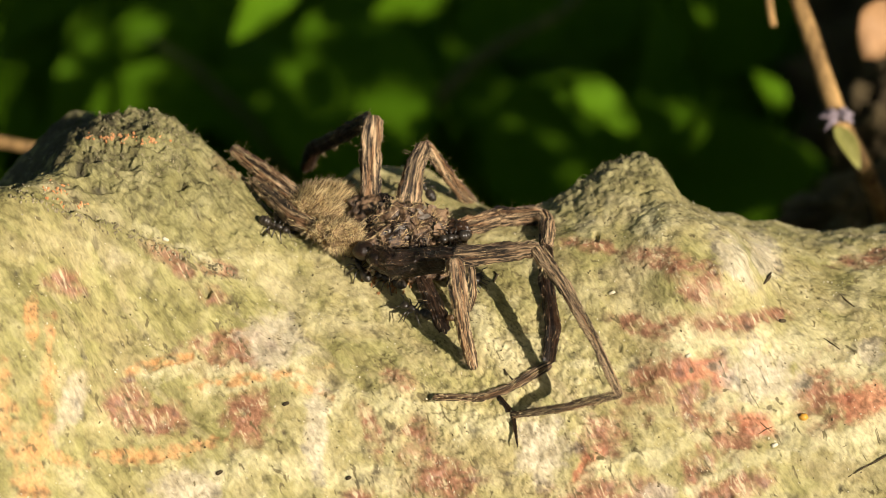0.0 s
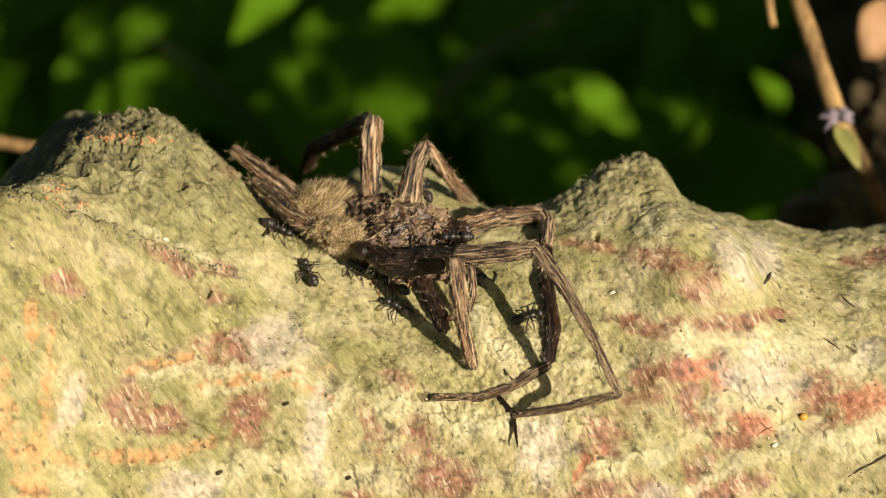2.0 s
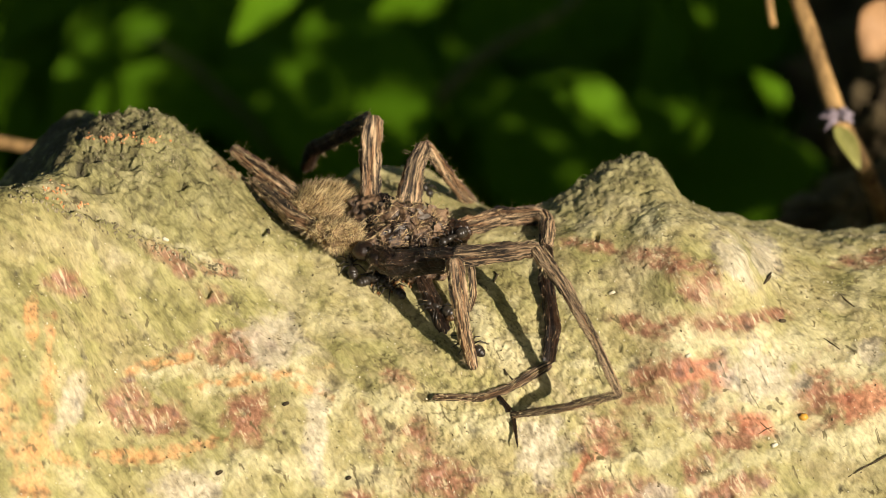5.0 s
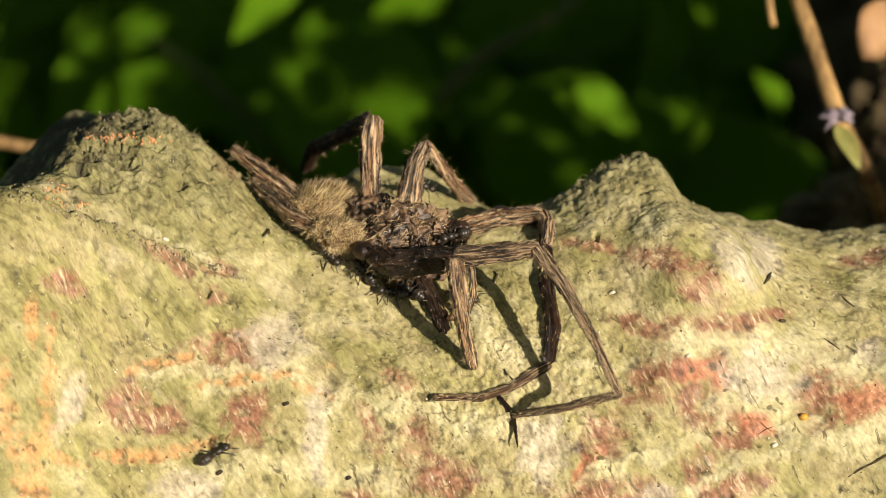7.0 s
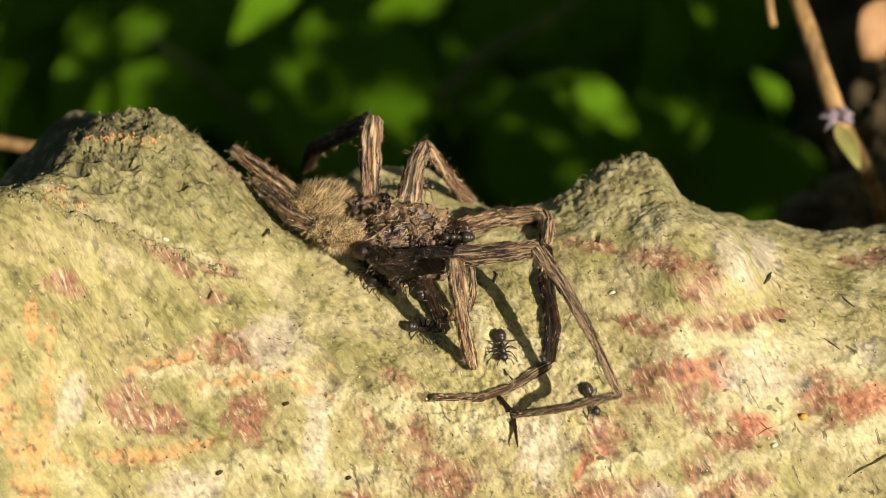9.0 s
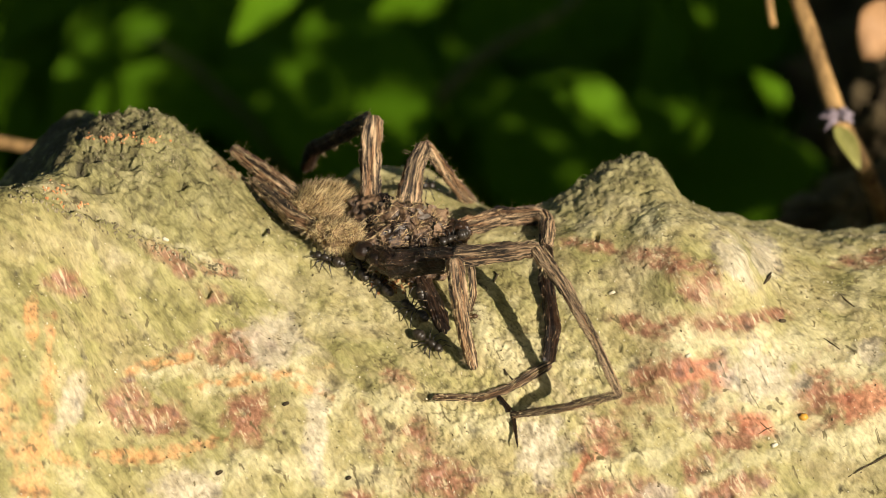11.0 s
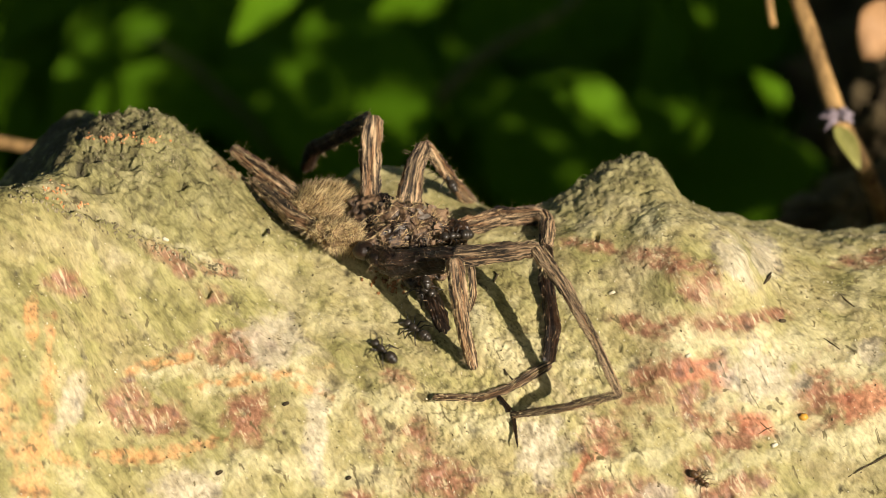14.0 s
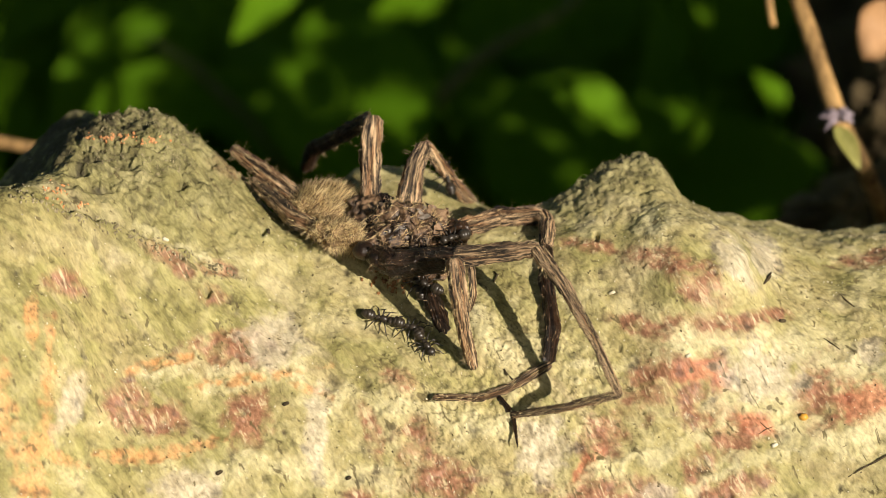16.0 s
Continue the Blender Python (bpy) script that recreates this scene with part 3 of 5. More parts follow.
bark_bit("dark_fibre", [(45.6, -10.7), (46.6, -11.4), (47.4, -12.0)], [0.04, 0.09, 0.06], DIRT, "thin dark fibre on the bark", "fibre")
bark_bit("dark_fibre", [(48.1, -5.3), (48.9, -6.2), (49.8, -7.0)], [0.05, 0.1, 0.07], DIRT, "thin dark fibre on the bark", "fibre")
bark_bit("dark_fibre", [(37.2, -20.3), (37.8, -20.9), (38.5, -21.4)], [0.03, 0.06, 0.04], DIRT, "thin dark fibre on the bark", "fibre")
bark_bit("dark_fibre", [(37.0, -21.7), (37.8, -21.2), (38.7, -20.9)], [0.03, 0.06, 0.04], DIRT, "thin dark fibre on the bark", "fibre")
bark_bit("white_fleck", [(28.7, -12.7), (29.1, -12.4)], [0.2, 0.18], CHAFF, "small white fleck on the bark", "fleck")
bark_bit("white_fleck", [(38.6, -23.1), (39.1, -22.9)], [0.24, 0.2], CHAFF, "small white fleck on the bark", "fleck")
bark_bit("white_fleck", [(-33.5, 1.2), (-33.0, 1.0)], [0.26, 0.2], CHAFF, "small white fleck on the bark", "fleck")
bark_bit("bark_chip", [(-11.2, -26.8), (-10.8, -26.6)], [0.18, 0.22], DIRT, "tiny dark bark chip", "chip")
bark_bit("bark_chip", [(-18.7, -18.3), (-18.2, -18.1)], [0.24, 0.2], DIRT, "tiny grey chip on the bark", "chip")
bark_bit("bark_chip", [(-21.4, 2.3), (-21.3, 1.8)], [0.2, 0.2], DIRT, "tiny dark bark chip", "chip")


def seam_crumbs():
    """Crumbs caught along the seam between the front lobe and the knot."""
    rng = random.Random(52)
    seats = []
    for _ in range(260):
        x = rng.uniform(-51, -25)
        seats.append(bark_at(x, 5.4 - 0.40 * (x + 46.8) + rng.gauss(0, 0.45), 0.06)[0])
    scatter("seam_crumbs", seats, 0.08, 0.26, CRUST, "grey-brown crumbs along the seam of the bark", 53)


seam_crumbs()


FRONT = (0.0, -1.0, 0.25)
SUNNY = (0.5, -0.85, -0.05)
DIM = "broad dark green leaf of a shaded low plant"
BRIGHT = "small bright green sunlit leaf above shaded foliage"
TALL = "upright dark green blade of a low plant"
broad_plant([((-16.1, 200.0, 12.4), (-21.2, 215.0, 58.8), FRONT, 34.0)], foot_of(-18, 320), DIM, LEAF)
broad_plant([((8.5, 200.0, 15.7), (43.3, 190.0, 27.5), FRONT, 28.7)], foot_of(14, 310), DIM, LEAF)
broad_plant([((49.0, 215.0, 2.4), (45.3, 225.0, 58.8), FRONT, 13.9)], foot_of(52, 320), TALL, LEAF)
broad_plant([((42.4, 196.0, 11.9), (73.0, 186.0, 17.9), FRONT, 25.4)], foot_of(49, 300), DIM, LEAF)
broad_plant([((-75.3, 240.0, 25.5), (-43.1, 230.0, 35.6), FRONT, 20.3)], foot_of(-76, 350), DIM, LEAF)
broad_plant([((28.3, 260.0, 50.2), (2.0, 260.0, 53.9), FRONT, 20.0), ((11.8, 250.0, 25.9), (0.7, 250.0, 46.8), FRONT, 14.7)], foot_of(22, 350), DIM, LEAF)
# no crown gap lights this blade; its lightness is in the lit paint
broad_plant([((-5.0, 205.0, 20.0), (-3.0, 205.0, 32.0), SUNNY, 5.0)], foot_of(-2, 310), TALL, LEAF_LIT)
# leaves that the sun reaches; their paint is lightened as well
SUNLIT = (
    [((-28.5, 198.0, 60.0), (-38.7, 193.0, 40.4), SUNNY, 10.5)],
    [((1.0, 198.0, 53.0), (-13.8, 198.0, 45.0), SUNNY, 9.0)],
    [((23.0, 180.0, 33.0), (39.2, 180.0, 21.4), SUNNY, 7.6)],
    [((46.6, 180.0, 18.5), (53.6, 180.0, 30.0), SUNNY, 3.0)],
    [((64.4, 180.0, 26.3), (60.0, 180.0, 34.6), SUNNY, 5.4)],
    [((51.0, 188.0, 43.4), (47.6, 188.0, 54.2), SUNNY, 4.4)],
)
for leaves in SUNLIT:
    broad_plant(leaves, foot_of(leaves[0][0][0] + 4, 310), BRIGHT, LEAF_LIT)


def bent_stick(name, pts, radii, paint, label, category, group=""):
    bm = bmesh.new()
    tube(bm, pts, radii, 14, 0.06, 5)
    bmesh.ops.scale(bm, vec=(MM,) * 3, verts=bm.verts)
    ob = part(name, bm, paint)
    ob.matrix_basis = BENCH
    return tagged(ob, label, category, group)


def dry_stalk():
    root = new("dry_stalk")
    root.matrix_basis = BENCH
    bm = bmesh.new()
    tube(bm, [(49.3, 62.0, 40.4), (50.3, 60.0, 35.4), (51.7, 58.0, 30.4), (53.2, 56.0, 24.7), (54.5, 54.0, 19.8), (56.4, 54.0, 15.4), (59.1, 56.0, 11.2), (65.6, 70.0, 1.7), (78.2, 110.0, -18.2)], [1.1, 1.1, 1.25, 1.3, 1.4, 1.45, 1.3, 1.2, 1.1], 16, 0.07, 5)
    bmesh.ops.scale(bm, vec=(MM,) * 3, verts=bm.verts)
    part("stem", bm, STALK, root)
    bm = bmesh.new()
    blade(bm, leaf_pose((54.5, 52.0, 16.9), (58.1, 50.0, 10.2), (0.3, -1, 0.1)), 7, 2.8, fold=0.6, curl=0.05)
    bmesh.ops.scale(bm, vec=(MM,) * 3, verts=bm.verts)
    part("sheath", bm, SHEATH, root, "pale green sheath at the stalk's joint")
    rng = random.Random(6)
    c = Vector((54.7, 52.0, 18.3))
    for k in range(9):
        d = Vector((rng.uniform(-1, 1), rng.uniform(-0.8, 0.3), rng.uniform(-0.6, 0.6))).normalized() * rng.uniform(1.2, 3.0)
        bm = bmesh.new()
        tube(bm, [c + d * 0.1, c + d * 0.6 + Vector((0, 0, 0.4)), c + d], [0.6, 0.5, 0.15], 8, 0.25, k)
        bmesh.ops.scale(bm, vec=(MM,) * 3, verts=bm.verts)
        part("tuft", bm, TUFT, root, "greyish lilac web tuft")
    return tagged(root, "tan dry plant stalk with a greyish tuft leaning over the limb", "stalk")


dry_stalk()
bent_stick("dry_twig", [(45.8, 62.0, 40.4), (46.2, 60.0, 35.4), (46.5, 60.0, 33.3), (46.9, 60.0, 31.6)], [0.45, 0.5, 0.5, 0.55], STALK, "short broken end of a hanging dry twig", "twig")
bent_stick("green_stem", [(32.7, 230.0, 56.9), (24.2, 225.0, 48.8), (13.5, 220.0, 43.1), (6.5, 218.0, 38.3), (-1.6, 215.0, 30.0), (-5.6, 215.0, 24.8), (-9.7, 215.0, 4.7)], [0.7, 0.9, 1.2, 1.5, 1.5, 1.2, 1.2], STEM, "pale olive plant stem crossing the dark foliage", "stem")
bent_stick("brown_stick", [(-72.6, 78.0, 16.9), (-65.5, 75.0, 15.8), (-62.0, 74.0, 15.2), (-57.9, 74.0, 14.9)], [0.95, 0.95, 0.85, 0.5], STALK, "orange-brown dry stick behind the limb", "stick")
bent_stick("green_stem", [(-63.8, 235.0, 45.5), (-53.1, 235.0, 39.0), (-47.1, 235.0, 33.0), (-41.1, 235.0, 27.6), (-31.6, 235.0, 13.3)], [0.5, 0.8, 1.0, 0.8, 0.6], STEM, "pale olive plant stem crossing the dark foliage", "stem")


def undergrowth():
    rng = random.Random(4)
    bm = bmesh.new()
    for _ in range(3200):
        y = 270 + 1300 * rng.random() ** 1.8
        x = rng.uniform(-0.55, 0.55) * (y + 300)
        f = Vector(foot_of(x, y))
        z = f.z + rng.uniform(5, 110)
        d = Vector((rng.uniform(-1, 1), rng.uniform(-0.6, 0.6), rng.uniform(-0.5, 0.7))).normalized()
        base = Vector((x, y, z))
        s = rng.uniform(22, 60)
        blade(bm, leaf_pose(base, base + d * s, (rng.uniform(-.6, .6), -1, rng.uniform(0, 1.2))), s, s * rng.uniform(0.3, 0.7), n=4)
    bmesh.ops.scale(bm, vec=(MM,) * 3, verts=bm.verts)
    ob = part("undergrowth", bm, LEAF)
    ob.matrix_basis = BENCH
    return tagged(ob, "dense dark green undergrowth leaves in shade", "undergrowth", kind="stuff")


undergrowth()


def orange_lichen():
    rng = random.Random(77)
    seats = []
    for cx, cz, rx, rz, n in ((-41, 13.6, 2.2, 0.5, 45), (-36, 13.2, 1.6, 0.4, 22), (-46, 7.2, 1.4, 0.8, 16), (-43, 5.4, 2.6, 0.5, 12)):
        for _ in range(n):
            seats.append(bark_at(cx + rng.gauss(0, rx / 1.6), cz + rng.gauss(0, rz / 1.6), 0.05)[0])
    scatter("lichen", seats, 0.10, 0.30, RUST_CRUST, "small orange lichen crumbs on the knot", 78)


orange_lichen()


# ---- an unseen tree, added so that its crown shades the undergrowth ----
def shade_tree():
    rng = random.Random(8)
    root = new("tree")
    root.matrix_basis = Matrix.Translation((0.42, -0.08, 0))
    inv = root.matrix_basis.inverted()
    bm = bmesh.new()
    tube(bm, [(0, 0, -0.02), (0.01, 0.004, 0.1), (-0.006, 0.01, 0.22), (0.01, 0.0, 0.34), (0.0, 0.01, 0.46)], [0.026, 0.02, 0.017, 0.012, 0.006], 12, 0.05)
    part("trunk", bm, WOOD, root)
    for k in range(11):
        low = rng.uniform(0.2, 0.4)
        a, b, deep = rng.uniform(90, 500) if k > 3 else rng.uniform(-120, 60), rng.uniform(60, 190), rng.uniform(270, 400)
        end = inv @ spot(SUN_X * deep + SUN_Y * a, -SUN_Y * deep + SUN_X * a, b)
        mid = Vector((0, 0, low)).lerp(end, 0.5) + Vector((0, 0, 0.03))
        bm = bmesh.new()
        tube(bm, [(0, 0.004, low), mid, end], [0.008, 0.005, 0.0018], 8, 0.05)
        part("bough", bm, WOOD, root)
    s = Vector((SUN_X, -SUN_Y, 0.0))
    side = Vector((0, 0, 1)).cross(s).normalized()
    up = s.cross(side)
    bm = bmesh.new()
    for k in range(15500):
        # crown leaves spread square to the sun's way; the crown's lower edge lies clear of the limb
        size = rng.uniform(9, 17)
        a, b, deep = (rng.uniform(-160, 520), rng.uniform(-90, 210), rng.uniform(250, 420)) if k < 15000 else (rng.uniform(-500, 900), rng.uniform(60, 600), rng.uniform(250, 600))
        if (b < 36 + size / 2 and a < 60 + size / 2) or (b < 20 + size / 2 and a < 76 + size / 2) or any((a - ga) ** 2 + (b - gb) ** 2 < (gr + size * 0.38) ** 2 for ga, gb, gr in GAPS):
            continue
        c = s * deep + side * a + up * b
        d = (side * rng.uniform(-1, 1) + up * rng.uniform(-1, 1)).normalized()
        blade(bm, leaf_pose(c - d * size / 2, c + d * size / 2, s + 0.3 * Vector((rng.random(), rng.random(), rng.random()))), size, size * 0.7, curl=0.1, n=2)
    bmesh.ops.scale(bm, vec=(MM,) * 3, verts=bm.verts)
    bm.transform(inv @ BENCH)
    part("crown", bm, LEAF, root)
    return tagged(root, "unseen leafy tree added so that its crown shades the undergrowth", "tree")


def hedge():
    """Unseen leafy bushes, added round and over the place to block sky light; the sun's way to the limb stays open."""
    rng = random.Random(15)
    bm = bmesh.new()
    for _ in range(2800):
        t, r = rng.uniform(0, 6.283), rng.uniform(0.75, 1.25)
        c = Vector((r * math.cos(t), r * math.sin(t), rng.uniform(0.0, 1.15)))
        if rng.random() < 0.3:
            c = Vector((rng.uniform(-0.9, 0.9), rng.uniform(-0.9, 0.9), rng.uniform(0.95, 1.25)))
        q = BENCH.inverted() @ c / MM
        if -130 < SUN_Y * q.x + SUN_X * q.y < 300 and -160 < q.z < 130 and q.y < 100:
            continue
        if abs(q.x) < 0.3 * (q.y + 300) and q.y > -300 and abs(q.z) < 0.25 * (q.y + 300):
            continue
        d = Vector((rng.uniform(-1, 1), rng.uniform(-1, 1), rng.uniform(-0.7, 0.5))).normalized()
        size = rng.uniform(0.05, 0.11)
        blade(bm, leaf_pose(c, c + d * size, (-c.x + rng.uniform(-0.5, 0.5), -c.y + rng.uniform(-0.5, 0.5), rng.uniform(0, 1))), size, size * 0.6, n=3)
    ob = part("hedge", bm, LEAF)
    return tagged(ob, "unseen dark green bushes added round the limb to block sky light", "hedge", kind="stuff")


hedge()


def sunny_gaps():
    """Openings in the crown, square to the sun's way, that light the bright leaves."""
    out = []
    for leaves in SUNLIT:
        for base, tip, _, width in leaves:
            for k in range(5):
                p = Vector(base).lerp(Vector(tip), 0.2 + 0.14 * k)
                out.append((SUN_Y * p.x + SUN_X * p.y, p.z, 0.16 * width if width > 4 else -1.5))
    # the dry stalk, the dead leaf and stump beside it, and the stick behind the knot
    for x, y, z, r in ((50, 61, 37, 0.4), (51, 59, 32, 0.4), (52.5, 57, 27, 0.4), (54, 55, 22, 0.4), (55.5, 54, 17, 0.4), (58, 55, 12.5, 0.4),
                       (64, 74, 35, 1), (64, 74, 31, 1), (46.2, 60, 35, 0.5), (70.5, 97, 25, 1), (70.5, 97, 17, 1), (69, 95, 30, 1), (-62, 58, 15.5, 5), (-56, 57, 14, 4)):
        out.append((SUN_Y * x + SUN_X * y, z, r))
    return out


GAPS = sunny_gaps()
shade_tree()


# ---- the dead spider ----
def hairs(name, seats, length, thick, material, parent, seed=0, lean=(0, 0, 0), label="", spread=0.45):
    """Fine tapered hairs on (place, normal) seats, in bench millimetres."""
    rng = random.Random(seed)
    verts, faces = [], []
    for c, n in seats:
        d = (n + Vector(lean) + spread * Vector((rng.uniform(-1, 1), rng.uniform(-1, 1), rng.uniform(-1, 1)))).normalized()
        s = d.orthogonal().normalized()
        u = d.cross(s)
        long = length * rng.uniform(0.5, 1.25)
        k = len(verts)
        for a in (0, 2.09, 4.19):
            verts.append((c + (s * math.cos(a) + u * math.sin(a)) * thick) * MM)
        bend = c + d * long * 0.6 + 0.1 * long * s
        for a in (0, 2.09, 4.19):
            verts.append((bend + (s * math.cos(a) + u * math.sin(a)) * thick * 0.6) * MM)
        verts.append((c + d * long + 0.25 * long * s) * MM)
        for i in range(3):
            j = (i + 1) % 3
            faces += [(k + i, k + j, k + 3 + j, k + 3 + i), (k + 3 + i, k + 3 + j, k + 6)]
    me = bpy.data.meshes.new(name)
    me.from_pydata(verts, [], faces)
    me.materials.append(material)
    ob = new(name, me)
    ob.parent = parent
    return tagged(ob, label, kind="stuff")


def rod(name, pts, radii, material, parent, label="", seed=0, ridges=0.20, sides=26, step=0.3, bristles=6):
    """A leg piece: a furrowed rod through the points, with rounded ends and a few bristles."""
    rng = random.Random(seed)
    ps, rs = [], []
    for (p, q, r0, r1) in zip(pts, pts[1:], radii, radii[1:]):
        p, q = Vector(p), Vector(q)
        n = max(2, int((q - p).length / step))
        for i in range(n):
            ps.append(p.lerp(q, i / n))
            rs.append(r0 + (r1 - r0) * i / n)
    ps.append(Vector(pts[-1]))
    rs.append(radii[-1])
    for k, f in ((0, 0.62), (1, 0.9), (-1, 0.62), (-2, 0.9)):
        rs[k] *= f
    for _ in range(2):
        ps = [ps[0]] + [(a + b * 2 + c) / 4 for a, b, c in zip(ps, ps[1:], ps[2:])] + [ps[-1]]
    rs = [r * (1 + rng.uniform(-0.05, 0.05) + 0.10 * noise.noise((0.9 * k * step, seed * 3.1, 0))) for k, r in enumerate(rs)]
    bm = bmesh.new()
    tube(bm, ps, rs, sides, ridges, seed)
    bm.normal_update()
    vs = list(bm.verts)
    seats = [(v.co.copy(), v.normal.copy()) for v in rng.sample(vs, min(len(vs), int(len(ps) * bristles / 3)))]
    lying = []
    for k in rng.sample(range(len(vs)), min(len(vs), int(len(ps) * bristles * 0.4))):
        i = min(max(k // sides, 1), len(ps) - 1)
        if i > len(ps) - 4:
            continue
        lying.append((vs[k].co - 0.03 * vs[k].normal, ((ps[i] - ps[i - 1]).normalized() + 0.16 * vs[k].normal).normalized()))
    bmesh.ops.scale(bm, vec=(MM,) * 3, verts=bm.verts)
    ob = part(name, bm, material, parent, label)
    if bristles:
        lying_on[ob] = lying
    if parent.type == "EMPTY" or name in ("tibia", "metatarsus"):
        seats_of[ob] = (seats, 0.5 + 0.3 * max(radii), 0.02)
    return ob


seats_of, lying_on = {}, {}


def lump(name, centre, size, material, parent, label="", seed=0, rough=0.15, freq=0.6, turn=(0, 0, 0), detail=5):
    """A rounded body piece with an uneven skin. Returns it and its places and normals."""
    bm = bmesh.new()
    bmesh.ops.create_icosphere(bm, subdivisions=detail, radius=1)
    m = pose(*centre, *turn)
    for v in bm.verts:
        q = Vector((v.co.x * size[0], v.co.y * size[1], v.co.z * size[2]))
        k = noise.fractal(q * freq + Vector((seed, 0, 0)), 0.8, 2.1, 4)
        v.co = m @ (q * (1 + rough * k))
    bm.normal_update()
    seats = [(v.co.copy(), v.normal.copy()) for v in bm.verts]
    bmesh.ops.scale(bm, vec=(MM,) * 3, verts=bm.verts)
    return part(name, bm, material, parent, label), seats


def shards(parent, seats, count, low, high, paint, label, seed):
    """Thin bent scraps that stick out of a crumpled skin at some of the seats, each a piece of its own."""
    rng = random.Random(seed)
    for c, n in rng.choices(seats, k=count):
        bm = bmesh.new()
        size = rng.uniform(low, high)
        n = (n + 0.7 * Vector((rng.uniform(-1, 1), rng.uniform(-1, 1), rng.uniform(-1, 1)))).normalized()
        u = Matrix.Rotation(rng.uniform(0, 6.28), 3, n) @ n.orthogonal().normalized()
        v = n.cross(u)
        rim = [bm.verts.new(c + u * size * rng.uniform(0.4, 1) * math.cos(k * 1.05) + v * size * rng.uniform(0.25, 0.7) * math.sin(k * 1.05) + n * rng.uniform(-0.1, 0.45) * size) for k in range(6)]
        top, under = bm.verts.new(c + n * 0.25 * size), bm.verts.new(c - n * 0.05 * size)
        for k in range(6):
            bm.faces.new((rim[k], rim[(k + 1) % 6], top))
            bm.faces.new((rim[(k + 1) % 6], rim[k], under))
        bmesh.ops.scale(bm, vec=(MM,) * 3, verts=bm.verts)
        part("scrap", bm, paint, parent, label, False)


def make_spider():
    rng = random.Random(12)
    root = new("dead_spider")
    root.matrix_basis = BENCH
    shell, s0 = lump("carapace", (-4.4, 9.8, 1.8), (6.6, 4.2, 3.9), SHELL, root, "dark glossy crumpled carapace", 3, 0.32, 0.30, (0, 8, 0), 6)
    fur, s1 = lump("abdomen", (-14.9, 15.5, 4.7), (4.6, 4.2, 3.0), FUR_SKIN, root, "tan furry abdomen", 5, 0.16, 0.4)
    face, s2 = lump("head", (-11.9, 8.8, 1.5), (3.7, 2.2, 1.5), FUR_SKIN, root, "tan hairy head beside the carapace", 9, 0.5, 0.6, (0, 18, 0))
    hairs("fur", rng.choices(s1, k=1600), 1.6, 0.045, BRISTLE_DARK, fur, 4, (0.9, -0.1, 0.7), "dark brown fur", 0.8)
    hairs("fur", rng.choices(s1, k=6200), 1.4, 0.036, FUR, fur, 1, (1.0, -0.1, 0.6), "tan fur", 0.7)
    hairs("fur", rng.choices(s2, k=900), 1.3, 0.045, BRISTLE_DARK, face, 5, (0.6, 0, 0.1), "dark brown fur", 1.0)
    hairs("fur", rng.choices(s2, k=2200), 1.1, 0.034, FUR, face, 2, (0.6, 0, 0.1), "tan fur", 0.7)
    flat = [(c, (n + 2.0 * n.orthogonal() * rng.choice((-1, 1)) + n.cross(n.orthogonal()) * rng.uniform(-2, 2)).normalized()) for c, n in rng.choices(s0, k=900)]
    hairs("bristles", flat[:520], 1.7, 0.04, BRISTLE, shell, 6, (0, 0, 0), "brown tangled bristles")
    hairs("bristles", flat[520:], 1.5, 0.03, FUR, shell, 3, (0, 0, 0), "pale tangled bristles")
    shards(shell, s0, 70, 0.5, 1.5, SHELL, "broken glossy plates of skin", 9)
    shards(shell, s0, 90, 0.25, 0.7, BRISTLE, "tan torn scraps of skin", 10)
    shards(shell, [k for k in s0 if k[0].x < -5 or k[0].z > 4], 40, 0.3, 0.7, FUR_SKIN, "pale brown scraps of skin", 11)
    shards(shell, [k for k in s0 if -7.5 < k[0].x < 0 and k[1].y < -0.3], 9, 0.6, 1.3, CHAFF_DULL, "pale torn flap of skin", 14)
    bits = scatter("debris", [bark_at(-5.2 + rng.gauss(0, 1.6), -3.6 + rng.gauss(0, 0.9), 0.15)[0] for _ in range(90)], 0.12, 0.34, RUST_DEBRIS, "orange-brown crumbs under the body", 12)
    del bits["category"]
    bits.parent, bits.matrix_basis = shell, Matrix.Identity(4)
    lump("thorax", (-8.6, 12, 4.2), (3.2, 2.8, 2.6), SHELL, root, "", 41, 0.35, 0.6)
    lump("chelicera", (-9.5, 5.8, -0.2), (1.4, 1.3, 1.2), JAW, root, "dark glossy rounded jaw", 19, 0.08, 0.6)
    lump("chelicera", (-7.2, 4.6, -1.2), (1.9, 1.5, 1.3), JAW, root, "dark glossy rounded jaw", 23, 0.12, 0.6)
    lump("leg_base", (1.6, 8.5, 2.0), (1.8, 1.8, 1.5), LEG_DARK, root, "", 27, 0.35, 0.8)
    lump("underside", (-3.0, 8.5, -2.0), (4.0, 3.0, 2.0), SHELL, root, "", 15, 0.3, 0.6)
    a = rod("leg", [(-12.4, 11.0, 2.3), (-20.0, 16.0, 7.8), (-26.5, 20.0, 12.7)], [1.0, 1.2, 0.75], LEG, root, seed=1)
    a2 = rod("leg", [(-13.3, 9.0, 1.6), (-17.9, 11.0, 3.5), (-23.7, 17.0, 8.7)], [1.0, 1.2, 0.8], LEG_MID, root, seed=2)
    b = rod("leg", [(-9.0, 13.0, 4.8), (-8.9, 12.0, 11.9), (-8.6, 12.0, 16.4)], [1.2, 1.3, 1.25], LEG, root, seed=3)
